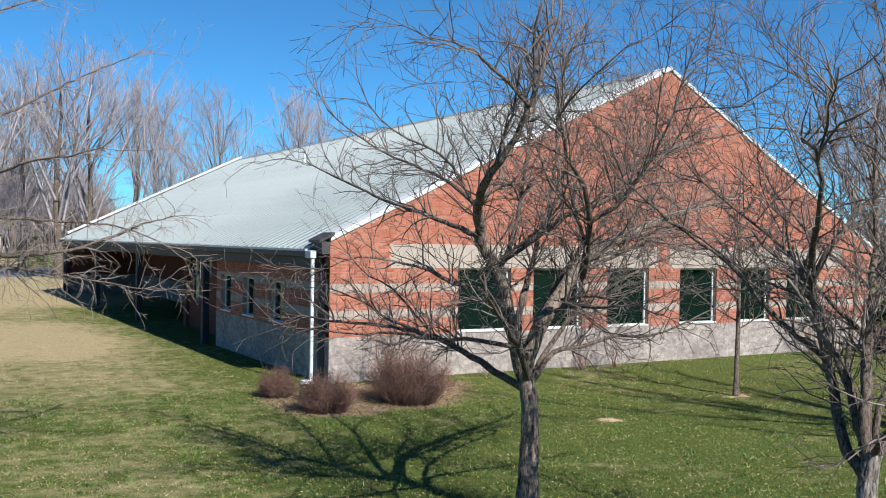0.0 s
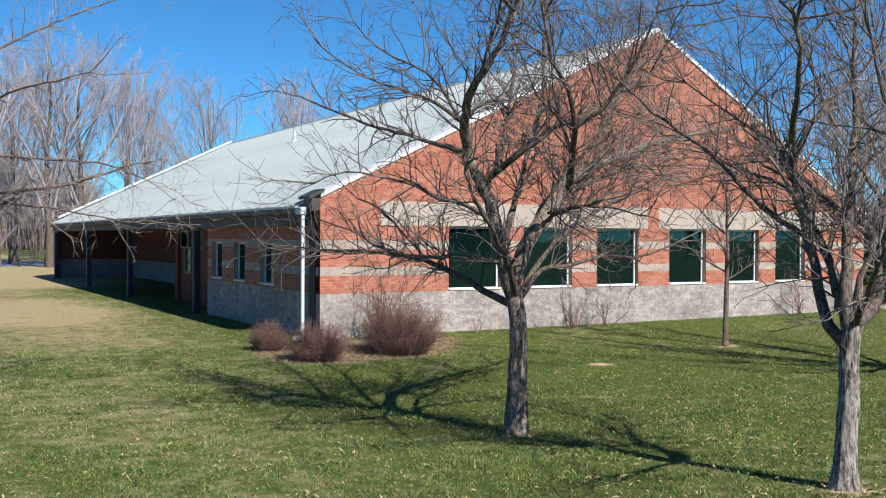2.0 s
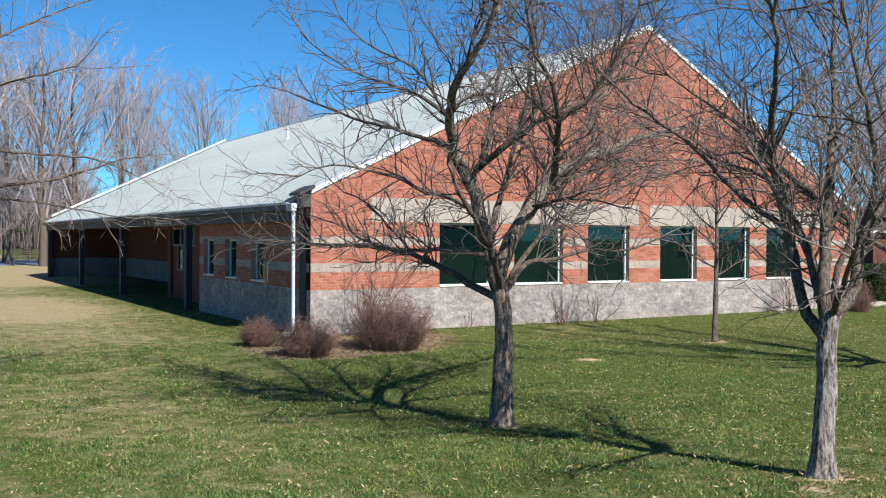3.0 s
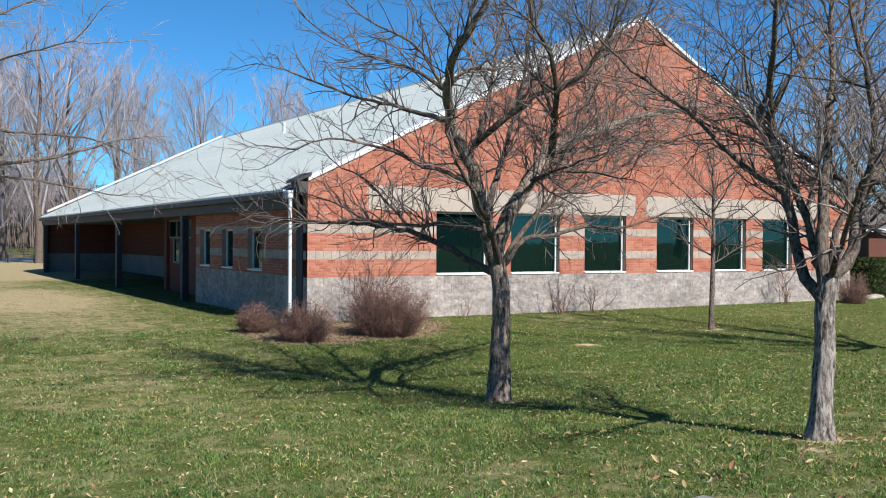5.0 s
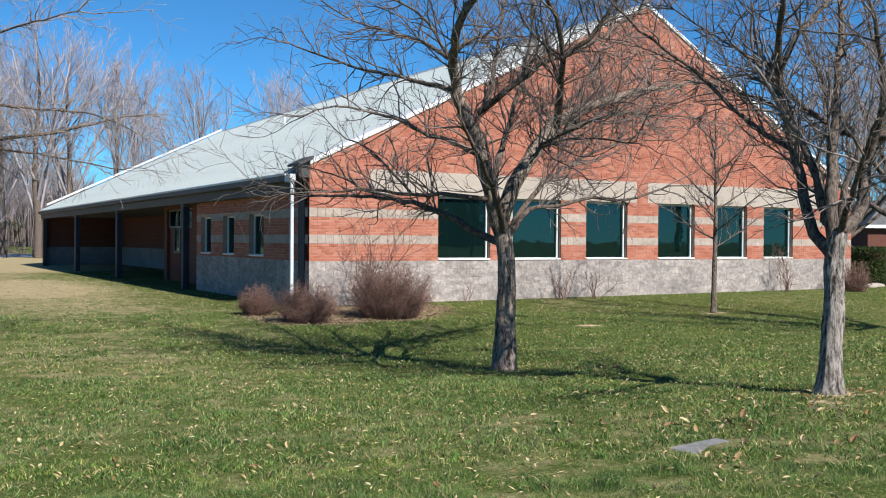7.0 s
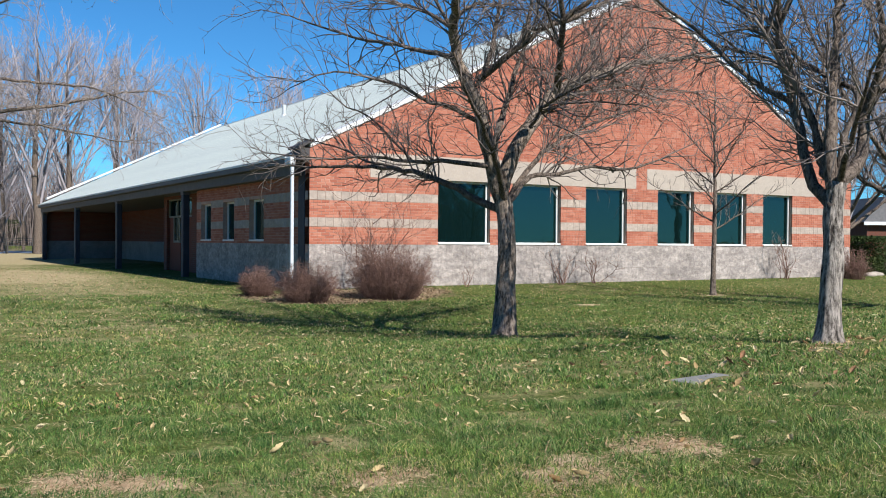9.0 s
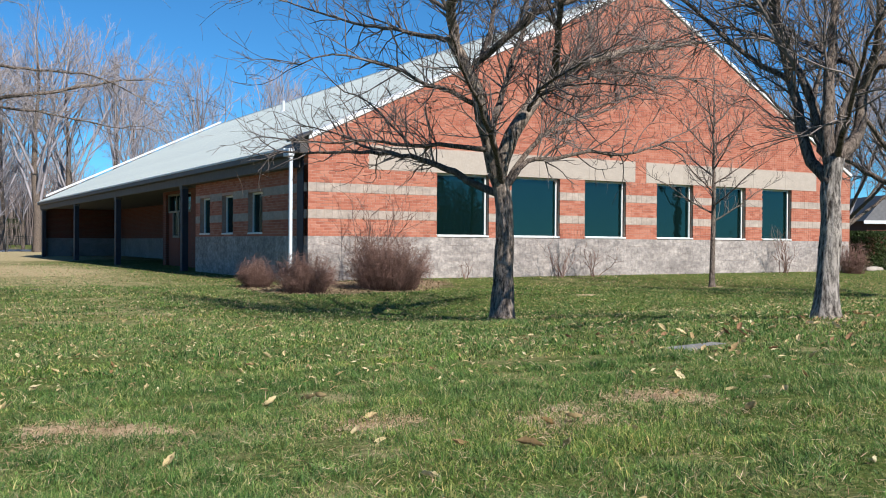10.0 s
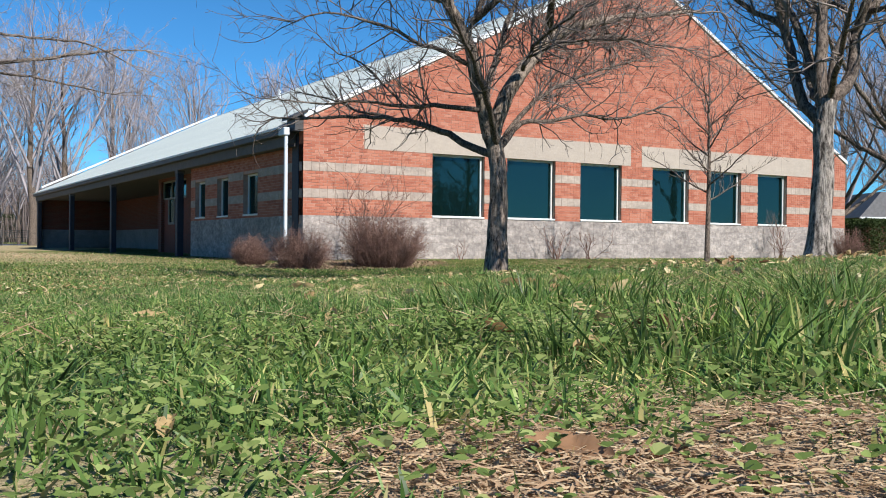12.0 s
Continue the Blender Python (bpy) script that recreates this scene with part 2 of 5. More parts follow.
PALE_BARK = bark_material("pale_peeling_bark", (0.026, 0.022, 0.02), (0.33, 0.30, 0.275), 8)
BARK = bark_material("furrowed_grey_bark", (0.026, 0.020, 0.016), (0.29, 0.235, 0.195))
LIMB_BARK = bark_material("limb_bark", (0.030, 0.023, 0.019), (0.185, 0.150, 0.128), 14, 0.9)
TWIG = twig_material("bare_twig", (0.055, 0.044, 0.040), (0.23, 0.195, 0.18))
PALE_TWIG = twig_material("pale_twig", (0.12, 0.10, 0.09), (0.30, 0.265, 0.24))
# Distance haze is put into this colour: paler and bluer than near twigs.
HAZED_TWIG = twig_material("hazed_far_twig", (0.20, 0.19, 0.215), (0.34, 0.32, 0.35))
SHRUB_TWIG = twig_material("shrub_stem", (0.080, 0.043, 0.036), (0.235, 0.146, 0.118))
BRUSH_TWIG = twig_material("far_brush", (0.13, 0.105, 0.10), (0.25, 0.205, 0.19))
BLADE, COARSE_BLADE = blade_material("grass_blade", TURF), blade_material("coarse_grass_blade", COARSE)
LAWN = lawn_material()
DEAD_LEAF = leaf_material("dry_leaf", [(0.0, (0.24, 0.14, 0.065)), (0.3, (0.42, 0.31, 0.16)), (0.7, (0.56, 0.455, 0.25)), (1.0, (0.66, 0.58, 0.38))])
BROWN_LEAF = leaf_material("brown_leaf", [(0.0, (0.17, 0.085, 0.045)), (1.0, (0.34, 0.2, 0.115))])
BARK_CHIP = leaf_material("bark_chip", [(0.0, (0.10, 0.07, 0.045)), (0.5, (0.22, 0.155, 0.10)), (1.0, (0.42, 0.33, 0.22))], 0.1)
CLOVER = leaf_material("clover_leaf", [(0.0, (0.075, 0.13, 0.03)), (0.45, (0.155, 0.235, 0.065)), (0.8, (0.24, 0.32, 0.10)), (1.0, (0.36, 0.40, 0.17))], 0.4)
THATCH = leaf_material("straw_thatch", [(0.0, (0.30, 0.19, 0.115)), (0.5, (0.49, 0.355, 0.23)), (1.0, (0.63, 0.51, 0.35))], 0.25)
HEDGE_LEAF = leaf_material("evergreen_leaf", [(0.0, (0.016, 0.032, 0.008)), (0.6, (0.032, 0.058, 0.013)), (1.0, (0.058, 0.083, 0.022))], 0.2)
ASPHALT = plain_material("sunlit_asphalt", (0.10, 0.125, 0.17), 0.6, 0.0, 0.12, 0.6)
HOUSE_SIDING = plain_material("pale_siding", (0.36, 0.36, 0.35), 0.7, 0.0, 0.06, 2)
HOUSE_ROOF = plain_material("grey_shingles", (0.13, 0.13, 0.14), 0.9, 0.0, 0.2, 3)


# ---- mesh helpers ----
def mesh_ob(name, verts, faces, material, parent=None, smooth=False):
    me = bpy.data.meshes.new(name)
    me.from_pydata([tuple(v) for v in verts], [], faces)
    me.materials.append(material)
    if smooth:
        me.polygons.foreach_set("use_smooth", [True] * len(me.polygons))
    me.update()
    ob = new(name, me)
    ob.parent = parent
    return ob


def part(name, bm, material, parent=None, label=""):
    me = bpy.data.meshes.new(name)
    bm.to_mesh(me)
    bm.free()
    me.materials.append(material)
    ob = new(name, me)
    ob.parent = parent
    return tagged(ob, label)


def empty(name, label, category, at=(0, 0, 0), group="", kind=""):
    ob = new(name)
    ob.location = at
    return tagged(ob, label, category, group, kind)


def box(bm, x0, x1, y0, y1, z0, z1, bevel=0.0):
    made = bmesh.ops.create_cube(bm, size=1.0)["verts"]
    for v in made:
        v.co = Vector(((x0 + x1) / 2 + v.co.x * (x1 - x0), (y0 + y1) / 2 + v.co.y * (y1 - y0), (z0 + z1) / 2 + v.co.z * (z1 - z0)))
    if bevel:
        edges = {e for v in made for e in v.link_edges}
        bmesh.ops.bevel(bm, geom=list(edges), offset=bevel, segments=1, affect="EDGES")
    return bm


def prism(bm, outline, y0, y1):
    """An outline of (x, z) points, run from y0 to y1."""
    a = [bm.verts.new((x, y0, z)) for x, z in outline]
    b = [bm.verts.new((x, y1, z)) for x, z in outline]
    n = len(a)
    bm.faces.new(a)
    bm.faces.new(list(reversed(b)))
    for i in range(n):
        bm.faces.new((a[i], b[i], b[(i + 1) % n], a[(i + 1) % n]))
    bmesh.ops.recalc_face_normals(bm, faces=bm.faces)
    return bm


class Tubes:
    """Collects tapered round stems into one mesh."""

    def __init__(self):
        self.verts, self.faces = [], []

    def add(self, pts, radii, sides):
        start = len(self.verts)
        n = len(pts)
        side = None
        for i in range(n):
            d = (pts[min(i + 1, n - 1)] - pts[max(i - 1, 0)])
            d = d.normalized() if d.length > 1e-9 else Vector((0, 0, 1))
            if side is None:
                side = d.cross(Vector((0.31, 0.87, 0.39)))
            side = side - d * side.dot(d)
            if side.length < 1e-6:
                side = d.orthogonal()
            side.normalize()
            other = d.cross(side)
            p, r = pts[i], radii[i]
            for s in range(sides):
                a = 2 * math.pi * s / sides
                self.verts.append(p + side * (r * math.cos(a)) + other * (r * math.sin(a)))
        for i in range(n - 1):
            o = start + i * sides
            for s in range(sides):
                t = (s + 1) % sides
                self.faces.append((o + s, o + t, o + sides + t, o + sides + s))
        self.faces.append(tuple(start + (n - 1) * sides + s for s in range(sides)))

    def object(self, name, material, parent, smooth=True):
        return mesh_ob(name, self.verts, self.faces, material, parent, smooth)


def curve_points(ctrl, step=0.12):
    """A smooth line through the control points."""
    c = [Vector(p) for p in ctrl]
    c = [c[0] * 2 - c[1]] + c + [c[-1] * 2 - c[-2]]
    out = []
    for i in range(1, len(c) - 2):
        n = max(2, int((c[i + 1] - c[i]).length / step))
        for k in range(n):
            t = k / n
            p0, p1, p2, p3 = c[i - 1:i + 3]
            out.append(0.5 * (2 * p1 + (p2 - p0) * t + (2 * p0 - 5 * p1 + 4 * p2 - p3) * t * t + (3 * p1 - p0 - 3 * p2 + p3) * t ** 3))
    out.append(c[-2])
    return out


def ground_z(x, y):
    """The height of the lawn: it rises towards the south and dips in a shallow swale before the gable."""
    u = np.clip(-y - 8.0, -40, 12)
    rise = 0.045 * 0.5 * (u + np.sqrt(u * u + 1.0))
    tilt = 0.035 * np.clip(x + 4.5, -6, 8) * np.clip(u / 4, 0, 1) * np.exp(-(x / 12) ** 2)
    swale = -0.09 * np.exp(-((x + 0.5) ** 2 + (y + 5.2) ** 2) / 7.8)
    bank = 0.07 * np.exp(-(np.clip(-y, 0, 50) / 1.2) ** 2) / (1 + np.exp(-3 * x)) + 0.003 * np.clip(x, 0, 15)
    return -0.05 + rise + tilt + swale + bank


def on_ground(x, y, lift=0.0):
    return Vector((x, y, float(ground_z(np.float64(x), np.float64(y))) + lift))


# ---- ground ----
BARE = [(-6.03, -14.87, 0.11), (-5.45, -13.6, 0.14), (-5.35, -13.55, 0.09), (-5.05, -13.92, 0.15), (-4.88, -13.75, 0.13), (-4.5, -13.8, 0.15), (-4.62, -13.72, 0.1), (-6.2, -13.0, 0.18), (-6.05, -13.2, 0.14), (-6.536, -15.825, 0.035), (-6.505, -15.845, 0.05), (-6.53, -15.89, 0.055), (-6.40, -15.87, 0.055), (-6.48, -15.92, 0.06),
        (-1.45, -12.05, 0.17), (-1.75, -12.2, 0.10), (-1.2, -12.3, 0.08), (-1.55, -8.6, 0.16), (2.6, -4.6, 0.2), (5.95, -3.9, 0.2)]


def bare_at(x, y):
    v = np.zeros_like(x)
    for cx, cy, r in BARE:
        v = np.maximum(v, np.exp(-((x - cx) ** 2 + (y - cy) ** 2) / (r * r)))
    return v


def mulch_at(x, y):
    """The planting bed in the corner before the gable, a rough wedge."""
    v = np.zeros_like(x)
    for cx, cy, rx, ry in ((-1.0, -1.1, 0.62, 0.95), (-0.7, -1.9, 0.95, 0.80), (0.5, -1.6, 1.35, 0.95), (1.3, -0.9, 1.1, 0.9), (0.0, -0.7, 0.9, 0.7)):
        v = np.maximum(v, np.exp(-(((x - cx) / rx) ** 2 + ((y - cy) / ry) ** 2) ** 2))
    return v


def dry_at(x, y):
    west = 1.0 / (1.0 + np.exp(-(-x - 2.2) * 1.0)) * 1.0 / (1.0 + np.exp(-(y + 9.0) * 0.5))
    tan_patch = 0.85 * np.exp(-((x + 3.5) / 1.9) ** 2 - ((y - 10.0) / 5.0) ** 2)
    near = 0.14 / (1.0 + np.exp((y + 11.5) * 0.8))
    far_tan = 0.8 / (1.0 + np.exp(-(y - 22.0) * 0.5)) / (1.0 + np.exp((x - 3.0) * 1.0))
    worn = 0.55 * np.exp(-((x + 6.5) ** 2 + (y + 15.85) ** 2) / 0.10)
    return np.clip(0.17 + 0.24 * west + tan_patch + near + worn + far_tan, 0, 1.2)


def build_ground():
    near_x = np.concatenate([np.arange(-9, -6.9, 0.12), np.arange(-6.9, -5.6, 0.022), np.arange(-5.6, 3.01, 0.12)])
    near_y = np.concatenate([np.arange(-17, -16.0, 0.12), np.arange(-16.0, -14.9, 0.022), np.arange(-14.9, -3.99, 0.12)])
    def axis(core, lo, hi):
        left, right, step = [core[0]], [core[-1]], 0.2
        while left[-1] > lo:
            left.append(left[-1] - step)
            step *= 1.16
        step = 0.2
        while right[-1] < hi:
            right.append(right[-1] + step)
            step *= 1.13
        return np.array(left[:0:-1] + list(core) + right[1:])
    xs, ys = axis(near_x, -900, 1200), axis(near_y, -900, 1500)
    gx, gy = np.meshgrid(xs, ys)
    gz = ground_z(gx, gy)
    rough = np.array([noise.noise(Vector((x * 2.2, y * 2.2, 0))) for x, y in zip(gx.ravel(), gy.ravel())]).reshape(gx.shape)
    far_off = 1 - np.exp(-((gx + 6.6) ** 2 + (gy + 16.1) ** 2) / 9.0)
    gz = gz + 0.008 * rough * far_off * (np.abs(gx + 3) < 12) * (np.abs(gy + 8) < 14)
    nx, ny = len(xs), len(ys)
    idx = np.arange(nx * ny).reshape(ny, nx)
    faces = np.stack([idx[:-1, :-1], idx[:-1, 1:], idx[1:, 1:], idx[1:, :-1]], -1).reshape(-1, 4)
    me = bpy.data.meshes.new("ground")
    me.from_pydata(np.stack([gx.ravel(), gy.ravel(), gz.ravel()], -1).tolist(), [], faces.tolist())
    me.polygons.foreach_set("use_smooth", [True] * len(me.polygons))
    for key, value in (("dry", dry_at(gx, gy)), ("bare", bare_at(gx, gy)), ("mulch", mulch_at(gx, gy))):
        me.attributes.new(key, "FLOAT", "POINT").data.foreach_set("value", value.ravel().astype(np.float32))
    me.materials.append(LAWN)
    return tagged(new("ground", me), "patchy early spring lawn, green with dry straw patches", "lawn", kind="structure")


ground = build_ground()

# ---- the brick building ----
LONG, WIDE, RIDGE_X = 30.1, 14.84, 7.87
BASE_TOP, HEAD, LINTEL_TOP = 0.815, 2.05, 2.5
COURSE, BLOCK_H = 0.0525, 0.1574
BRICK_L, BLOCK_L = 0.1574, 0.315
LEFT_EAVE, RIGHT_EAVE, PEAK = 2.56, 2.46, 6.36
building = empty("brick_building", "low red brick building with grey stone bands and metal roof", "building")
WINDOWS = [(2.65, 3.84), (4.38, 5.59), (6.25, 7.38), (8.27, 9.37), (10.03, 11.06), (11.63, 12.65)]
BANDS = [(1.130, 1.294), (1.609, 1.773)]


def rake(x):
    return LEFT_EAVE + (PEAK - LEFT_EAVE) * x / RIDGE_X if x < RIDGE_X else RIGHT_EAVE + (PEAK - RIGHT_EAVE) * (WIDE - x) / (WIDE - RIDGE_X)


def build_gable_backing():
    bm = bmesh.new()
    box(bm, 0.004, WIDE - 0.004, 0.004, 0.30, -0.4, BASE_TOP)
    edges = [0.012] + [v for w in WINDOWS for v in w] + [WIDE - 0.012]
    for a, b in zip(edges[::2], edges[1::2]):
        box(bm, a + (0.012 if a > 1 else 0), b - (0.012 if b < 14 else 0), 0.005, 0.30, BASE_TOP, HEAD)
    prism(bm, [(0.012, HEAD), (WIDE - 0.012, HEAD), (WIDE - 0.012, RIGHT_EAVE), (RIDGE_X, PEAK), (0.012, LEFT_EAVE)], 0.005, 0.30)
    return part("gable_wall", bm, MORTAR, building, "red brick gable wall with grey stone base and bands")


def box_mesh(name, sx, sy, sz, material, chamfer=0.0, rough=0.0, seed=0):
    """A block with its front face at y = 0, slightly uneven where asked."""
    rnd = random.Random(seed)
    c = chamfer
    if c:
        v = [(0, c, 0), (sx, c, 0), (sx, c, sz), (0, c, sz), (c, 0, c), (sx - c, 0, c), (sx - c, 0, sz - c), (c, 0, sz - c), (0, sy, 0), (sx, sy, 0), (sx, sy, sz), (0, sy, sz)]
        v = [(x, y - (rnd.random() * rough if y == 0 else 0), z) for x, y, z in v]
        f = [(4, 5, 6, 7), (0, 1, 5, 4), (1, 2, 6, 5), (2, 3, 7, 6), (3, 0, 4, 7), (0, 8, 9, 1), (1, 9, 10, 2), (2, 10, 11, 3), (3, 11, 8, 0)]
    else:
        v = [(0, 0, 0), (sx, 0, 0), (sx, 0, sz), (0, 0, sz), (0, sy, 0), (sx, sy, 0), (sx, sy, sz), (0, sy, sz)]
        f = [(0, 1, 2, 3), (0, 4, 5, 1), (1, 5, 6, 2), (2, 6, 7, 3), (3, 7, 4, 0)]
    me = bpy.data.meshes.new(name)
    me.from_pydata(v, [], f)
    me.materials.append(material)
    return me


def intervals(z0, z1):
    """The stretches of the gable that a course between z0 and z1 may cover with brick."""
    if z0 < HEAD - 0.001:
        edges = [0.0] + [v for w in WINDOWS for v in w] + [WIDE]
        return list(zip(edges[::2], edges[1::2]))
    if z0 < LINTEL_TOP - 0.02:
        return [(0.0, 1.2), (7.64, 7.95), (13.55, WIDE)]
    return [(0.0, WIDE)]


def brick_courses():
    rows, z = [], BASE_TOP
    while z < PEAK:
        for b0, b1 in BANDS:
            if abs(z - b0) < 0.03:
                z = b1
        rows.append(z)
        z += COURSE
    return rows


def build_gable_bricks(wall):
    rnd = random.Random(4)
    verts, faces, singles = [], [], []
    for row, z in enumerate(brick_courses()):
        top = z + COURSE - 0.006
        for a, b in intervals(z, top):
            u = a - (BRICK_L / 2 if row % 2 else 0.0)
            while u < b - 0.02:
                u0, u1 = max(u, a + 0.001), min(u + BRICK_L - 0.008, b - 0.001)
                u += BRICK_L
                if u1 - u0 < 0.012 or min(rake(u0), rake(u1)) < top - 0.02:
                    continue
                jut = rnd.uniform(-0.002, 0.0015)
                if u1 - u0 > BRICK_L - 0.01 and u1 < 2.66 and z < 2.0:
                    singles.append((u0, jut, z))
                    continue
                s = len(verts)
                verts += [(u0, jut, z), (u1, jut, z), (u1, jut, top), (u0, jut, top), (u0, 0.03, z), (u1, 0.03, z), (u1, 0.03, top), (u0, 0.03, top)]
                faces += [(s, s + 1, s + 2, s + 3), (s, s + 4, s + 5, s + 1), (s + 1, s + 5, s + 6, s + 2), (s + 2, s + 6, s + 7, s + 3), (s + 3, s + 7, s + 4, s)]
    tagged(mesh_ob("brickwork", verts, faces, BRICK, wall), kind="stuff")
    return singles


def build_side_bricks(wall, doors):
    """The west wall's bricks, seen in shade under the eave."""
    verts, faces = [], []
    for row, z in enumerate(brick_courses()):
        top = z + COURSE - 0.006
        if top > 2.1:
            break
        edges = [0.0] + [v for w in doors for v in w] + [6.9] if 0.84 < z < 1.70 else [0.0, 6.9]
        for a, b in zip(edges[::2], edges[1::2]):
            u = a - (BRICK_L / 2 if row % 2 else 0.0)
            while u < b - 0.02:
                u0, u1 = max(u, a + 0.001), min(u + BRICK_L - 0.008, b - 0.001)
                u += BRICK_L
                if u1 - u0 < 0.03:
                    continue
                s = len(verts)
                verts += [(0, u0, z), (0, u1, z), (0, u1, top), (0, u0, top), (0.03, u0, z), (0.03, u1, z), (0.03, u1, top), (0.03, u0, top)]
                faces += [(s + 3, s + 2, s + 1, s), (s + 1, s + 5, s + 4, s), (s + 2, s + 6, s + 5, s + 1), (s + 3, s + 7, s + 6, s + 2), (s, s + 4, s + 7, s + 3)]
    return tagged(mesh_ob("brickwork", verts, faces, BRICK, wall), kind="stuff")


def ring(bm, x0, x1, y0, y1, z0, z1, f):
    """A closed rectangular frame of width f, run from y0 to y1."""
    loops = []
    for y in (y0, y1):
        for k in (0.0, f):
            loops.append([bm.verts.new((x, y, z)) for x, z in ((x0 + k, z0 + k), (x1 - k, z0 + k), (x1 - k, z1 - k), (x0 + k, z1 - k))])
    for a, b in ((0, 1), (1, 3), (3, 2), (2, 0)):
        for i in range(4):
            j = (i + 1) % 4
            bm.faces.new((loops[a][i], loops[a][j], loops[b][j], loops[b][i]))
    bmesh.ops.recalc_face_normals(bm, faces=bm.faces)
    return bm


def build_window(x0, x1, z0, z1, turn=False):
    """A fixed light in a reveal: white frame, sill and tinted pane. turn: on the west wall."""
    def put(bm):
        if turn:
            for v in bm.verts:
                v.co = Vector((v.co.y, v.co.x, v.co.z))
            bmesh.ops.reverse_faces(bm, faces=bm.faces)
        return bm
    bm = bmesh.new()
    f, deep = 0.042, 0.10
    ring(bm, x0, x1, deep, deep + 0.06, z0, z1, f)
    frame_ob = part("window", put(bm), FRAME_PAINT, building, "white framed fixed window with teal tinted glass")
    bm = bmesh.new()
    box(bm, x0 + 0.004, x1 - 0.004, -0.012 if turn else -0.02, deep, z0 - 0.005, z0 + 0.032, 0.006)
    part("sill", put(bm), FRAME_PAINT, frame_ob, "white metal window sill")
    bm = bmesh.new()
    box(bm, x0 + f, x1 - f, deep + 0.025, deep + 0.035, z0 + f, z1 - f)
    pane = part("pane", put(bm), GLASS, frame_ob, "dark teal reflective glass")
    pane.visible_shadow = False
    return frame_ob


gable = build_gable_backing()
for w0, w1 in WINDOWS:
    build_window(w0, w1, BASE_TOP + 0.01, HEAD)

# west wall, porch behind piers
SIDE_WINDOWS = [(2.32, 3.18), (4.14, 4.90), (5.78, 6.55)]
bm = bmesh.new()
box(bm, 0.004, 0.30, 0.30, 6.9, -0.4, 0.82)
edges = [0.30] + [v for w in SIDE_WINDOWS for v in w] + [6.9]
for a, b in zip(edges[::2], edges[1::2]):
    box(bm, 0.006, 0.30, a, b, 0.82, 1.71)
box(bm, 0.006, 0.30, 0.30, 6.9, 1.71, 2.3)
west = part("west_wall", bm, MORTAR, building, "shaded red brick side wall with grey stone base")
build_side_bricks(west, SIDE_WINDOWS)
for a, b in SIDE_WINDOWS:
    build_window(a, b, 0.86, 1.71, True)
bm = bmesh.new()
box(bm, 0.0, 0.29, 0.011, 0.20, BASE_TOP, 2.55)
part("wall_end", bm, BRICK, building)

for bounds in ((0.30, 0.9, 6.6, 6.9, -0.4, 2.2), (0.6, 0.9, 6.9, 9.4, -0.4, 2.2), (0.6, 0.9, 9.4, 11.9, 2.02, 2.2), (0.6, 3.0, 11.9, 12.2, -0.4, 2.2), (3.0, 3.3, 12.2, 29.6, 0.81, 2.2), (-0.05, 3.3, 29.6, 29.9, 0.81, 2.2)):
    part("porch_wall", box(bmesh.new(), *bounds), SHADE_BRICK, building, "brick wall of the recessed porch in deep shade")
bm = bmesh.new()
box(bm, 2.97, 3.3, 12.2, 29.6, -0.4, 0.81)
box(bm, -0.05, 3.3, 29.57, 29.9, -0.4, 0.81)
part("porch_base", bm, SLAB_STONE, building, "grey stone base of the porch wall")
bm = bmesh.new()
box(bm, 0.68, 0.74, 9.45, 10.72, -0.05, 1.50, 0.01)
door = part("door", bm, DOOR_WOOD, building, "red-brown porch door below a glazed transom")
bm = bmesh.new()
box(bm, 0.63, 0.68, 10.52, 10.56, 0.80, 1.00, 0.008)
part("handle", bm, DARK_METAL, door, "dark metal pull handle")
bm = bmesh.new()
box(bm, 0.68, 0.74, 10.76, 11.85, -0.05, 0.80, 0.01)
box(bm, 0.68, 0.74, 11.40, 11.85, 0.80, 1.50)
panel = part("side_panel", bm, DOOR_WOOD, building, "red-brown panel beside the porch door")
bm = bmesh.new()
for y in (10.76, 11.34):
    box(bm, 0.66, 0.74, y, y + 0.06, 0.80, 1.50)
box(bm, 0.66, 0.74, 10.82, 11.34, 0.80, 0.86)
side_light = part("side_light", bm, DIMMED_CREAM, panel, "narrow framed sidelight")
bm = bmesh.new()
box(bm, 0.695, 0.705, 10.82, 11.34, 0.86, 1.50)
part("pane", bm, GLASS, panel)
bm = bmesh.new()
for y in (9.40, 10.2, 11.0, 11.85):
    box(bm, 0.66, 0.74, y, y + 0.05, 1.55, 2.02)
box(bm, 0.66, 0.74, 9.45, 11.85, 1.50, 1.55)
box(bm, 0.66, 0.74, 9.45, 11.85, 1.97, 2.02)
transom = part("transom", bm, DIMMED_CREAM, building, "cream framed transom above the porch doors")
bm = bmesh.new()
box(bm, 0.695, 0.705, 9.45, 11.85, 1.55, 1.97)
part("pane", bm, GLASS, transom)
bm = bmesh.new()
box(bm, 0.05, 3.0, 6.9, 29.6, -0.4, -0.03)
part("porch_floor", bm, PORCH_PAVING, building, "concrete porch floor")
bm = bmesh.new()
box(bm, -0.20, 3.1, 0.31, 29.9, 2.10, 2.14)
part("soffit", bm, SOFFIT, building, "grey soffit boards")

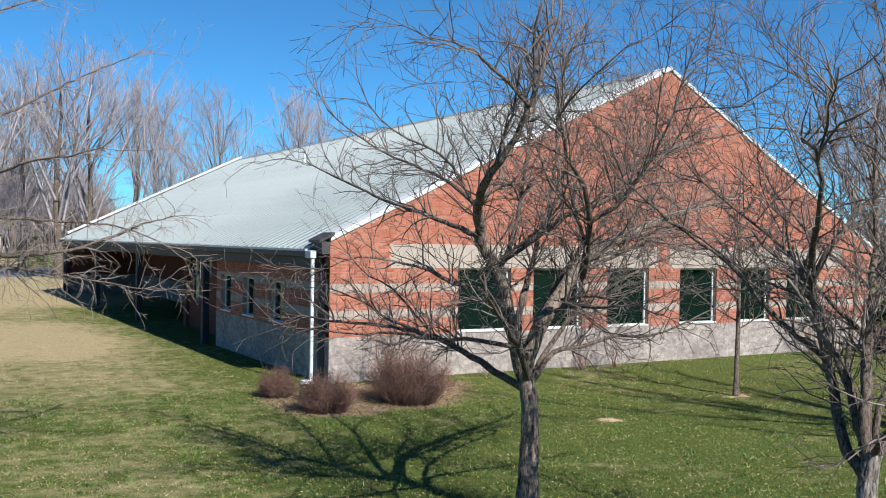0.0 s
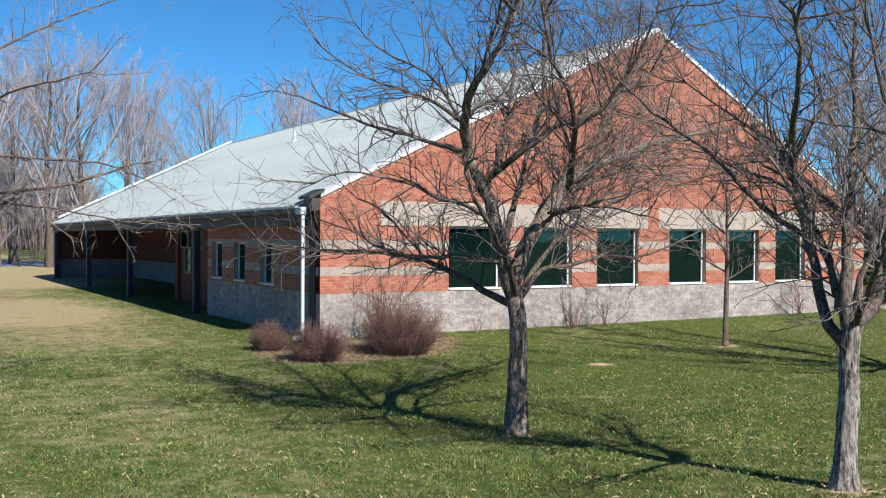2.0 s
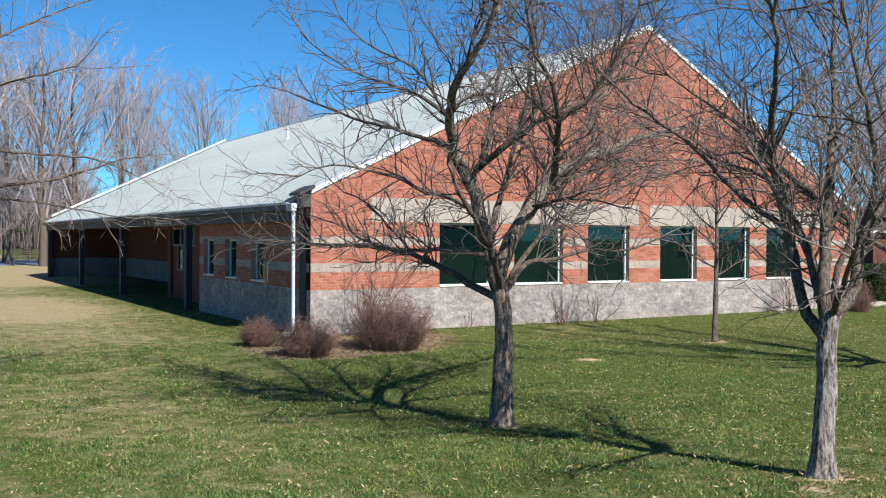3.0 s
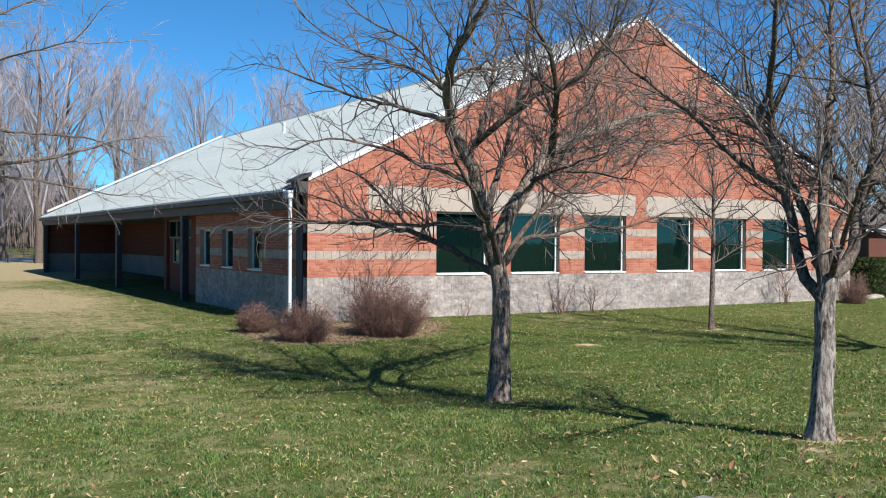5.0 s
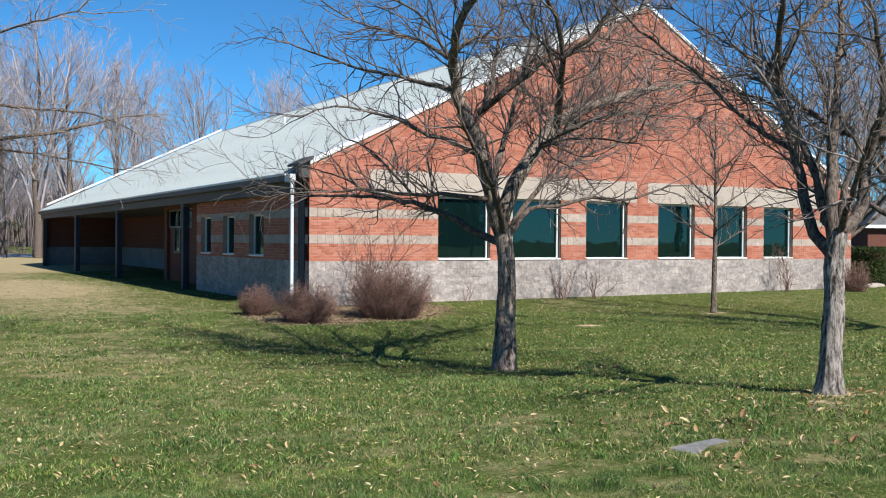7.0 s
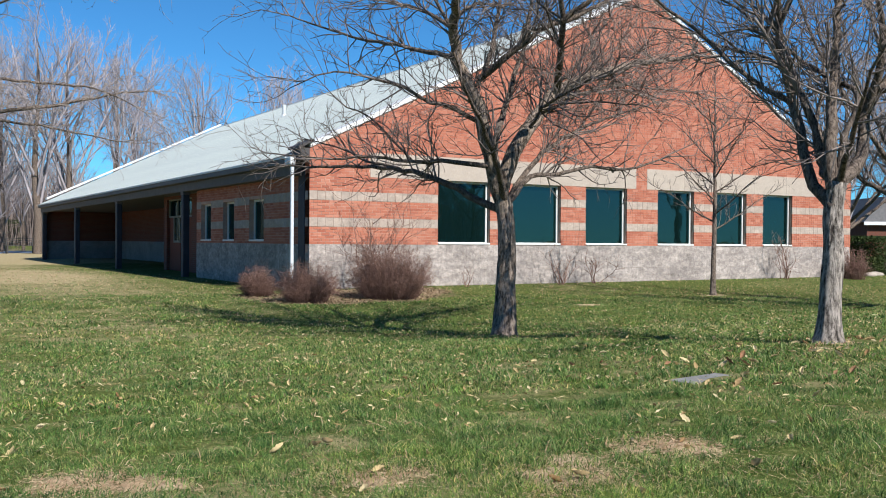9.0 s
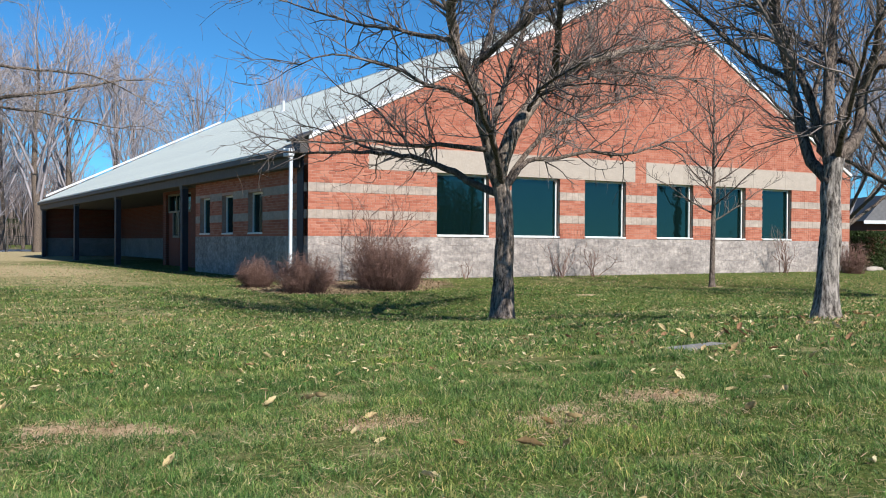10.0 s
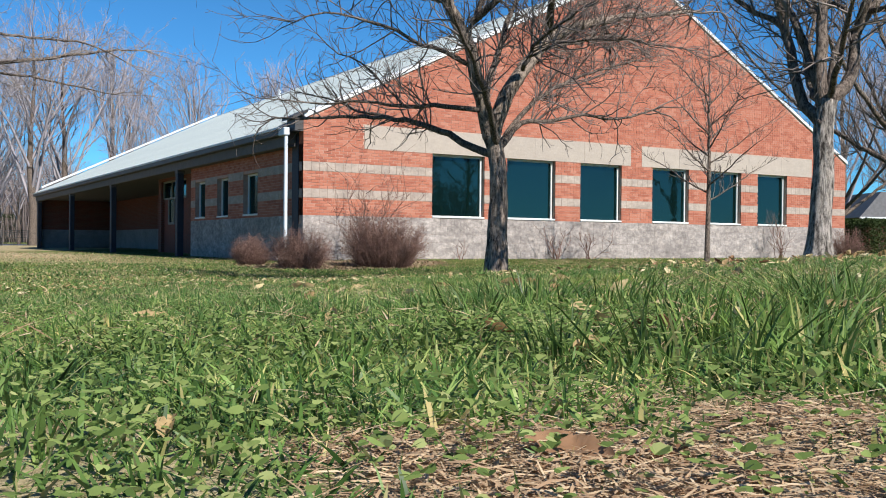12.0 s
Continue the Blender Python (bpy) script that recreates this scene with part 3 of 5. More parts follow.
bm = bmesh.new()
box(bm, -0.21, -0.02, 0.30, 29.9, 2.04, 2.30, 0.01)
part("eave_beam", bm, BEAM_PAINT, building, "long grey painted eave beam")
bm = bmesh.new()
box(bm, -0.012, 0.10, 0.20, 0.50, -0.3, 2.30, 0.004)
part("pier", bm, PIER_PAINT, building, "blue-grey painted corner pier")
for y0, y1 in ((7.32, 7.52), (14.62, 14.85), (21.55, 21.8), (29.25, 29.5)):
    bm = bmesh.new()
    box(bm, -0.205, -0.05, y0, y1, -0.3, 2.04, 0.012)
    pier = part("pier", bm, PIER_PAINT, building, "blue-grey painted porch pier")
    bm = bmesh.new()
    box(bm, -0.216, -0.035, y0 - 0.015, y1 + 0.015, 1.97, 2.06)
    part("capital", bm, BEAM_PAINT, pier)

# shell that closes the rooms
bm = bmesh.new()
box(bm, 0.3, WIDE - 0.3, LONG - 0.3, LONG - 0.02, -0.4, 2.5)
prism(bm, [(0.0, 2.5), (WIDE, 2.5), (WIDE, RIGHT_EAVE), (RIDGE_X, PEAK), (0.0, LEFT_EAVE)], LONG - 0.3, LONG - 0.02)
part("back_wall", bm, SHADE_BRICK, building, "plain brick rear gable wall")
bm = bmesh.new()
box(bm, WIDE - 0.3, WIDE, 0.30, LONG - 0.02, -0.4, 2.4)
part("east_wall", bm, SHADE_BRICK, building, "plain brick east wall")
bm = bmesh.new()
box(bm, 0.31, WIDE - 0.31, 0.31, LONG - 0.31, -0.05, 0.0)
box(bm, 0.31, WIDE - 0.31, 7.0, 7.1, 0.0, 2.6)
part("inner_room", bm, INSIDE, building, "dim plain room behind the windows")


def slope(x0, z0, x1, z1, y0, y1, thick):
    bm = bmesh.new()
    prism(bm, [(x0, z0), (x1, z1), (x1, z1 - thick), (x0, z0 - thick)], y0, y1)
    return bm


roof = part("roof", slope(-0.30, 2.37, RIDGE_X, PEAK - 0.02, 0.40, LONG - 0.2, 0.07), ROOF, building, "pale standing-seam metal roof")
part("roof_east", slope(RIDGE_X, PEAK - 0.02, WIDE + 0.3, 2.33, 0.40, LONG - 0.2, 0.07), ROOF, building, "pale standing-seam metal roof slope")
bm = bmesh.new()
prism(bm, [(RIDGE_X - 0.18, PEAK - 0.075), (RIDGE_X, PEAK + 0.03), (RIDGE_X + 0.18, PEAK - 0.09), (RIDGE_X, PEAK + 0.0)], 0.40, LONG - 0.2)
part("ridge_cap", bm, ROOF, roof)
rise = (PEAK - 0.02 - 2.37) / (RIDGE_X + 0.30)
seam_me = None
y = 0.62
while y < LONG - 0.3:
    if seam_me is None:
        bm = bmesh.new()
        prism(bm, [(-0.305, 2.375), (RIDGE_X - 0.15, 2.37 + rise * (RIDGE_X + 0.15) + 0.005), (RIDGE_X - 0.15, 2.37 + rise * (RIDGE_X + 0.15) + 0.04), (-0.305, 2.41)], -0.012, 0.012)
        seam = part("seam", bm, ROOF, roof)
        seam_me = seam.data
    else:
        seam = new("seam", seam_me)
        seam.parent = roof
    seam.location.y = y
    y += 0.305


def coping(name, x0, x1, y0, y1, lift, label, mat=WHITE_METAL):
    z0, z1 = rake(max(x0, 0.0)) + lift, rake(x1 - 1e-6) + lift
    if x0 > RIDGE_X - 0.01:
        z0, z1 = PEAK + lift, RIGHT_EAVE + lift
    bm = bmesh.new()
    prism(bm, [(x0, z0 - 0.09), (x1, z1 - 0.09), (x1, z1), (x0, z0)], y0, y1)
    bmesh.ops.bevel(bm, geom=bm.edges[:], offset=0.008, segments=1, affect="EDGES")
    return part(name, bm, mat, building, label)


coping("coping", 0.0, RIDGE_X - 0.002, -0.035, 0.42, 0.06, "white metal rake coping")
coping("coping", RIDGE_X + 0.002, WIDE + 0.05, -0.035, 0.42, 0.06, "white metal rake coping")
coping("coping", 0.0, RIDGE_X - 0.002, LONG - 0.4, LONG + 0.03, 0.14, "white metal rake coping at the far end")
bm = bmesh.new()
prism(bm, [(-0.23, 2.55), (0.06, 2.69), (0.06, 2.64), (-0.23, 2.50)], -0.06, 0.46)
box(bm, -0.17, -0.012, -0.03, 0.36, 2.30, 2.52)
part("coping_end", bm, DARK_METAL, building, "dark metal corner cap below the coping")

VENT = (5.01, 14.15, 4.95)
bm = bmesh.new()
bmesh.ops.create_cone(bm, cap_ends=True, segments=12, radius1=0.055, radius2=0.055, depth=0.55, matrix=Matrix.Translation((VENT[0], VENT[1], VENT[2] + 0.12)))
bmesh.ops.create_cone(bm, cap_ends=True, segments=12, radius1=0.11, radius2=0.06, depth=0.10, matrix=Matrix.Translation((VENT[0], VENT[1], VENT[2] + 0.04)))
part("vent_pipe", bm, PIPE_PAINT, building, "pale roof vent pipe with a flared collar")

# gutter and downpipe
bm = bmesh.new()
prism(bm, [(-0.315, 2.36), (-0.315, 2.25), (-0.295, 2.235), (-0.215, 2.235), (-0.215, 2.31), (-0.225, 2.31), (-0.225, 2.245), (-0.29, 2.245), (-0.303, 2.255), (-0.303, 2.36)], 0.36, 29.95)
gutter = part("gutter", bm, DARK_METAL, building, "dark metal eave gutter")
bm = bmesh.new()
box(bm, -0.335, -0.315, 0.34, 29.97, 2.345, 2.385)
part("drip_edge", bm, WHITE_METAL, gutter, "white metal drip edge")
bm = bmesh.new()
box(bm, -0.305, -0.245, 0.11, 0.17, 0.06, 2.22, 0.01)
pipe = part("downpipe", bm, PIPE_PAINT, building, "pale painted square downpipe")
bm = bmesh.new()
box(bm, -0.335, -0.225, 0.085, 0.36, 2.22, 2.36, 0.012)
part("hopper", bm, PIPE_PAINT, pipe, "pale painted rainwater head")
bm = bmesh.new()
box(bm, -0.46, -0.235, 0.10, 0.18, 0.0, 0.075, 0.01)
part("outlet", bm, PIPE_PAINT, pipe)
# ---- trees ----
def sway(rnd, amount):
    return Vector((rnd.uniform(-1, 1), rnd.uniform(-1, 1), rnd.uniform(-1, 1))) * amount


def grow(tubes, start, heading, length, radius, level, rnd, lift, density, least=0.0017):
    """A twig with its side twigs."""
    n = (3, 3, 2, 2)[level] if least > 0.005 else (5, 5, 3, 2)[level]
    pts, d = [start], heading.normalized()
    for i in range(n):
        d = (d + sway(rnd, 0.33) + Vector((0, 0, lift))).normalized()
        pts.append(pts[-1] + d * (length / n))
    radii = [max(least, radius * (1 - 0.6 * i / n)) for i in range(n + 1)]
    tubes.add(pts, radii, 4 if radius > 0.006 else 3)
    if level >= 3:
        return
    count = max(1, int(length * density[level] * rnd.uniform(0.7, 1.3)))
    for c in range(count):
        t = rnd.uniform(0.2, 1.0)
        k = min(n - 1, int(t * n))
        p = pts[k].lerp(pts[k + 1], t * n - k)
        along = (pts[k + 1] - pts[k]).normalized()
        out = along.cross(sway(rnd, 1.0))
        if out.length < 1e-3:
            continue
        out.normalize()
        grow(tubes, p, along * 0.75 + out * 0.75, length * rnd.uniform(0.3, 0.55), radius * 0.55, level + 1, rnd, lift, density, least)


def build_tree(name, label, limbs, radii, seed, twig_len=0.75, every=0.11, lift=0.10, density=(0, 9, 8), bark=None, twig=None, trunk_sides=30, droop=(), least=0.0015, thickest=0.008, forks=0):
    """A bare tree: a trunk and limbs along their lines, and fine twigs along the limbs."""
    rnd = random.Random(seed)
    lines = {k: curve_points(v, 0.035 if k == "trunk" else 0.12) for k, v in limbs.items()}
    base = lines["trunk"][0]
    radii = dict(radii)
    for key in list(limbs):
        tip = lines[key][-1]
        if not forks or key == "trunk" or tip.z < base.z + 2.4 or key in droop or key.startswith("left"):
            continue
        along = (tip - lines[key][-4]).normalized()
        for k in range(forks):
            d = along * 0.45 + sway(rnd, 1.0) + Vector((0, 0, 0.3))
            d = Vector((d.x, d.y, max(d.z, 0.1))).normalized()
            pts = [lines[key][-1 - k * (len(lines[key]) - 2) // 4]]
            for i in range(7):
                d = (d + sway(rnd, 0.34) + Vector((0, 0, 0.02))).normalized()
                pts.append(pts[-1] + d * rnd.uniform(0.14, 0.25))
            lines[key + "fork%d" % k] = pts
            radii[key + "fork%d" % k] = (max(radii[key][1] * 0.95, 0.006), 0.0032)
    tree = empty(name, label, "tree", base)
    twigs = Tubes()
    for key, pts in lines.items():
        r0, r1 = radii[key]
        n = len(pts)
        rr = [r0 + (r1 - r0) * (i / (n - 1)) ** 0.8 for i in range(n)]
        if key == "trunk":
            rr = [r * (1 + 0.38 * math.exp(-i * 0.035 / 0.07)) for i, r in enumerate(rr)]
            pts = [pts[0] - Vector((0, 0, 0.12))] + pts
            rr = [rr[0] * 1.15] + rr
        else:
            pts = [pts[0]] + [p + sway(rnd, min(0.014, 0.4 * r + 0.004)) for p, r in zip(pts[1:], rr[1:])]
        tubes = Tubes()
        local = [p - base for p in pts]
        tubes.add(local, rr, trunk_sides if key == "trunk" else (9 if r0 > 0.03 else 6))
        if key == "trunk":
            for i, v in enumerate(tubes.verts):
                ring, a = divmod(i, trunk_sides)
                ray = (v - local[ring]).normalized()
                ridge = noise.noise(Vector((ray.x * 4.2, ray.y * 4.2, v.z * 2.6 + seed))) + 0.6 * noise.noise(Vector((ray.x * 9.0, ray.y * 9.0, v.z * 7.0 - seed)))
                tubes.verts[i] = v + ray * (ridge * 0.16 * rr[ring])
        tubes.object("trunk" if key == "trunk" else "limb", (bark or BARK) if r0 > 0.05 else LIMB_BARK, tree)
        if key == "trunk":
            continue
        total, gap = 0.0, 0.0
        length = sum((b - a).length for a, b in zip(local, local[1:]))
        for a, b, r in zip(local, local[1:], rr):
            total += (b - a).length
            gap += (b - a).length
            if total < 0.30 * length and r > 0.02:
                continue
            while gap > every:
                gap -= every
                along = (b - a).normalized()
                out = along.cross(sway(rnd, 1.0))
                if out.length < 1e-3:
                    continue
                out = out.normalized() + Vector((0, 0, 0.35))
                size = twig_len * rnd.uniform(0.35, 1.15) * (0.6 + 0.4 * (1 - total / length))
                grow(twigs, a.lerp(b, rnd.random()), along * 0.6 + out * 0.8, size, min(max(r * 0.6, thickest * 0.5), thickest), 1, rnd, -0.08 if key in droop else lift, density, least)
        along = (local[-1] - local[-3]).normalized()
        for k in range(3):
            grow(twigs, local[-1], along + sway(rnd, 0.35), twig_len * rnd.uniform(0.7, 1.1), rr[-1] * 0.9, 1, rnd, lift, density, least)
    tagged(twigs.object("crown", twig or TWIG, tree), "fine bare twigs", kind="stuff")
    return tree


LAWN_TREE = {
    "trunk": [ (-1.58, -8.5, -0.05), (-1.54, -8.46, 0.48), (-1.51, -8.43, 0.91), (-1.5, -8.37, 1.18), (-1.56, -8.34, 1.39) ],
    "lowleft": [ (-1.5, -8.37, 1.17), (-1.58, -8.1, 1.25), (-1.74, -7.89, 1.4), (-1.88, -7.45, 1.56), (-2.15, -6.83, 1.65), (-2.5, -6.28, 1.67), (-2.76, -5.78, 1.71) ],
    "lowleft2": [ (-1.99, -7.16, 1.62), (-2.16, -6.71, 1.73), (-2.25, -6.31, 1.88), (-2.45, -5.84, 2.01) ],
    "stemL": [ (-1.56, -8.34, 1.39), (-1.71, -8.37, 1.82), (-1.77, -8.33, 2.17), (-1.95, -8.22, 2.59), (-2.13, -8.47, 2.89), (-2.34, -8.92, 3.07), (-2.29, -9.19, 3.34), (-2.26, -9.44, 3.67) ],
    "leftlong": [ (-1.96, -8.22, 2.62), (-2.06, -7.7, 2.76), (-2.24, -7.13, 2.92), (-2.38, -6.58, 3.08), (-2.51, -6.27, 3.2), (-2.69, -5.82, 3.39) ],
    "leftup": [ (-1.97, -8.21, 2.89), (-1.99, -7.85, 3.07), (-2.09, -7.33, 3.29), (-2.21, -6.91, 3.43), (-2.34, -6.49, 3.61), (-2.59, -6.23, 3.87) ],
    "leftup2": [ (-2.02, -8.3, 2.82), (-2.14, -8.0, 3.28), (-2.37, -7.86, 3.46), (-2.69, -7.79, 3.6), (-2.88, -7.68, 3.84) ],
    "stemM": [ (-1.54, -8.35, 1.34), (-1.42, -8.41, 1.72), (-1.25, -8.39, 1.95), (-0.96, -8.32, 2.28), (-0.56, -8.2, 2.51), (0.23, -8.02, 2.77), (0.97, -7.82, 2.94), (1.78, -7.63, 3.12) ],
    "rightlow": [ (-1.53, -8.39, 1.16), (-1.38, -8.37, 1.34), (-1.17, -8.33, 1.5), (-0.81, -8.31, 1.56), (-0.4, -8.33, 1.64), (0.04, -8.35, 1.63), (0.48, -8.38, 1.76) ],
    "rightmid": [ (-0.93, -8.32, 2.27), (-0.23, -8.12, 2.46), (0.43, -7.88, 2.62), (1.08, -7.61, 2.66), (1.89, -7.43, 2.72) ],
    "upright": [ (-1.26, -8.86, 2.27), (-1.54, -9.28, 2.53), (-1.71, -9.53, 2.75), (-1.88, -9.66, 3.02), (-2.05, -9.67, 3.28), (-2.17, -9.72, 3.57) ],
    "crossR": [ (-1.77, -8.33, 2.41), (-1.67, -8.62, 2.58), (-1.46, -8.86, 2.8), (-1.22, -9.0, 2.92), (-0.89, -9.08, 3.1), (-0.48, -9.09, 3.38) ],
    "fanR": [ (-1.71, -9.53, 2.74), (-1.59, -9.71, 2.88), (-1.49, -9.89, 3.12), (-1.42, -10.04, 3.37), (-1.39, -10.18, 3.62) ],
    "centre": [ (-1.61, -8.31, 1.58), (-1.25, -7.94, 2.13), (-0.9, -7.68, 2.64), (-0.63, -7.49, 3.1), (-0.4, -7.28, 3.71), (-0.26, -7.13, 4.39) ],
    "up0": [ (-1.74, -8.35, 2.43), (-1.42, -8.07, 2.95), (-1.2, -7.85, 3.46), (-0.97, -7.64, 3.94), (-0.82, -7.5, 4.47) ],
    "low3": [ (-1.42, -8.77, 2.05), (-1.4, -9.25, 2.1), (-1.33, -9.63, 2.07), (-1.36, -9.96, 2.01) ],
}
LAWN_TREE["front"] = [(-1.53, -8.41, 1.29), (-1.91, -8.83, 1.6), (-2.28, -9.19, 1.85), (-2.62, -9.45, 2.1), (-2.91, -9.75, 2.32)]
LAWN_TREE["backright"] = [(-1.5, -8.37, 1.25), (-0.95, -8.15, 1.72), (-0.3, -7.95, 2.05), (0.45, -7.75, 2.3), (1.1, -7.6, 2.5)]
LAWN_TREE["backup"] = [(-1.4, -8.25, 1.6), (-0.95, -8.05, 2.15), (-0.4, -7.9, 2.65), (0.05, -7.75, 3.0), (0.4, -7.65, 3.4)]
LAWN_TREE["front2"] = [(-1.46, -8.74, 1.94), (-1.73, -9.28, 2.03), (-1.93, -9.86, 2.06), (-2.05, -10.37, 2.11)]
LAWN_TREE["leftmid"] = [(-1.68, -8.36, 1.59), (-1.91, -8.13, 1.64), (-2.24, -7.9, 1.63), (-2.58, -7.66, 1.68), (-2.89, -7.43, 1.66), (-3.26, -7.2, 1.7)]
LAWN_TREE["lefthigh"] = [(-1.72, -8.3, 2.0), (-1.98, -8.23, 2.13), (-2.21, -8.17, 2.18), (-2.45, -8.1, 2.31), (-2.68, -8.03, 2.36), (-3.1, -7.97, 2.41), (-3.38, -7.9, 2.3)]
LAWN_TREE["leftfar"] = [(-2.24, -7.9, 1.63), (-2.35, -7.68, 1.86), (-2.48, -7.45, 2.1), (-2.63, -7.22, 2.21), (-2.77, -7.0, 2.43)]
LAWN_TREE_R = {"leftmid": (0.028, 0.006), "lefthigh": (0.026, 0.006), "leftfar": (0.014, 0.005), "backright": (0.032, 0.008), "backup": (0.036, 0.009), "front": (0.036, 0.008), "front2": (0.024, 0.007), "trunk": (0.106, 0.075), "lowleft": (0.042, 0.009), "lowleft2": (0.02, 0.006), "stemL": (0.080, 0.022), "leftlong": (0.03, 0.008), "leftup": (0.026, 0.007), "leftup2": (0.02, 0.006),
               "stemM": (0.084, 0.016), "rightlow": (0.032, 0.01), "rightmid": (0.026, 0.008), "upright": (0.042, 0.012), "crossR": (0.036, 0.010), "fanR": (0.028, 0.008), "centre": (0.04, 0.012), "up0": (0.03, 0.01), "low3": (0.015, 0.006)}
build_tree("lawn_tree", "bare multi-stemmed lawn tree with furrowed grey-brown bark", LAWN_TREE, LAWN_TREE_R, 3, twig_len=0.80, every=0.085, lift=0.03, density=(0, 7, 6), forks=4, least=0.0021, thickest=0.008)

FORKED_TREE = {
    "trunk": [ (-1.45, -12.0, 0.25), (-1.42, -11.99, 0.58), (-1.39, -11.98, 0.87), (-1.37, -11.96, 1.08), (-1.35, -11.98, 1.27) ],
    "left": [ (-1.39, -11.98, 1.1), (-1.38, -11.81, 1.26), (-1.35, -11.71, 1.49), (-1.32, -11.61, 1.79), (-1.31, -11.5, 2.11), (-1.43, -11.55, 2.37), (-1.66, -11.76, 2.62), (-1.88, -11.98, 2.84), (-2.05, -12.11, 3.06) ],
    "leftfan": [ (-1.34, -11.6, 1.83), (-1.34, -11.36, 1.96), (-1.4, -11.1, 2.18), (-1.47, -10.83, 2.45), (-1.9, -10.69, 2.74), (-2.33, -10.67, 3.02) ],
    "leftfan2": [ (-1.3, -11.51, 2.08), (-1.15, -11.13, 2.25), (-1.25, -10.84, 2.36), (-1.33, -10.45, 2.6), (-1.42, -10.16, 2.76) ],
    "stem": [ (-1.35, -11.98, 1.27), (-1.32, -11.84, 1.45), (-1.28, -11.75, 1.64), (-1.37, -11.7, 1.88) ],
    "mid": [ (-1.37, -11.96, 1.23), (-1.37, -11.93, 1.52), (-1.27, -11.87, 1.89), (-1.17, -11.81, 2.28), (-1.07, -11.76, 2.68), (-1.0, -11.69, 3.08), (-0.98, -11.69, 3.39) ],
    "fork": [ (-1.43, -11.55, 2.33), (-1.41, -11.68, 2.58), (-1.18, -11.69, 2.79), (-0.9, -11.74, 3.03), (-0.68, -11.76, 3.35) ],
    "right": [ (-1.34, -11.98, 1.27), (-1.11, -11.97, 1.45), (-0.99, -11.92, 1.75), (-0.77, -11.93, 2.01), (-0.39, -11.92, 2.32), (-0.0, -11.92, 2.68) ],
    "rightin": [ (-1.34, -11.98, 1.34), (-1.29, -11.98, 1.59), (-1.2, -12.03, 1.82), (-1.14, -11.72, 2.01), (-1.1, -11.4, 2.21), (-1.07, -11.06, 2.5), (-1.14, -10.67, 2.8), (-1.19, -10.29, 3.06) ],
    "right2": [ (-0.99, -11.92, 1.75), (-1.09, -12.09, 2.07), (-1.18, -12.16, 2.35), (-1.44, -12.24, 2.7), (-1.59, -12.27, 3.02) ],
    "right3": [ (-0.91, -11.97, 1.9), (-1.01, -12.26, 1.88), (-0.95, -12.52, 2.01), (-0.91, -12.78, 2.19) ],
}
FORKED_TREE["front"] = [(-1.34, -11.98, 1.27), (-1.68, -12.33, 1.51), (-1.97, -12.62, 1.73), (-2.21, -12.95, 1.96)]
FORKED_TREE["back"] = [(-1.35, -11.94, 1.23), (-1.0, -11.57, 1.41), (-0.62, -11.21, 1.75), (-0.05, -10.85, 2.24), (0.24, -10.56, 2.76)]
FORKED_TREE_R = {"front": (0.026, 0.006), "back": (0.033, 0.007), "trunk": (0.072, 0.058), "left": (0.044, 0.013), "leftfan": (0.022, 0.006), "leftfan2": (0.016, 0.005), "stem": (0.049, 0.024), "mid": (0.049, 0.010), "fork": (0.026, 0.007), "right": (0.049, 0.011), "rightin": (0.026, 0.006), "right2": (0.033, 0.008), "right3": (0.023, 0.007)}
build_tree("forked_tree", "bare forked tree with peeling pale grey bark on a worn patch", FORKED_TREE, FORKED_TREE_R, 8, bark=PALE_BARK, twig_len=0.8, every=0.090, lift=0.03, density=(0, 8, 6), forks=3, least=0.0019, thickest=0.007)

EDGE_TREE = {
    "trunk": [ (-7.79, -2.13, -0.07), (-7.73, -2.16, 0.73), (-7.67, -2.19, 1.4), (-7.62, -2.23, 1.94) ],
    "a": [ (-7.67, -2.19, 1.4), (-6.81, -2.94, 2.0), (-5.97, -3.55, 2.26), (-5.25, -4.08, 2.35), (-4.7, -4.06, 2.47), (-4.07, -3.5, 2.7), (-3.5, -3.02, 2.84) ],
    "b": [ (-7.65, -2.21, 1.8), (-6.81, -2.94, 2.59), (-5.96, -3.43, 2.76), (-5.01, -3.64, 2.73), (-4.41, -3.88, 2.68), (-3.93, -3.81, 2.53) ],
    "c": [ (-7.62, -2.23, 1.94), (-6.81, -3.28, 3.13), (-6.09, -3.7, 3.65), (-5.39, -3.65, 4.1), (-4.72, -3.35, 4.52), (-4.01, -3.19, 4.91) ],
    "d": [ (-7.62, -2.23, 1.94), (-7.09, -2.77, 3.77), (-6.53, -2.87, 4.61), (-5.8, -2.72, 5.24), (-4.82, -2.13, 5.79) ],
    "e": [ (-6.81, -2.94, 2.62), (-6.12, -4.27, 3.06), (-5.55, -5.19, 3.3), (-5.26, -5.82, 3.34), (-4.97, -5.99, 3.43) ],
    "f": [ (-5.97, -3.55, 2.26), (-5.45, -4.31, 2.17), (-5.02, -4.57, 2.11), (-4.62, -4.68, 2.03), (-4.27, -4.77, 1.97) ],
}
EDGE_TREE_R = {"trunk": (0.13, 0.11), "a": (0.05, 0.007), "b": (0.045, 0.007), "c": (0.036, 0.006), "d": (0.04, 0.007), "e": (0.03, 0.007), "f": (0.025, 0.006)}
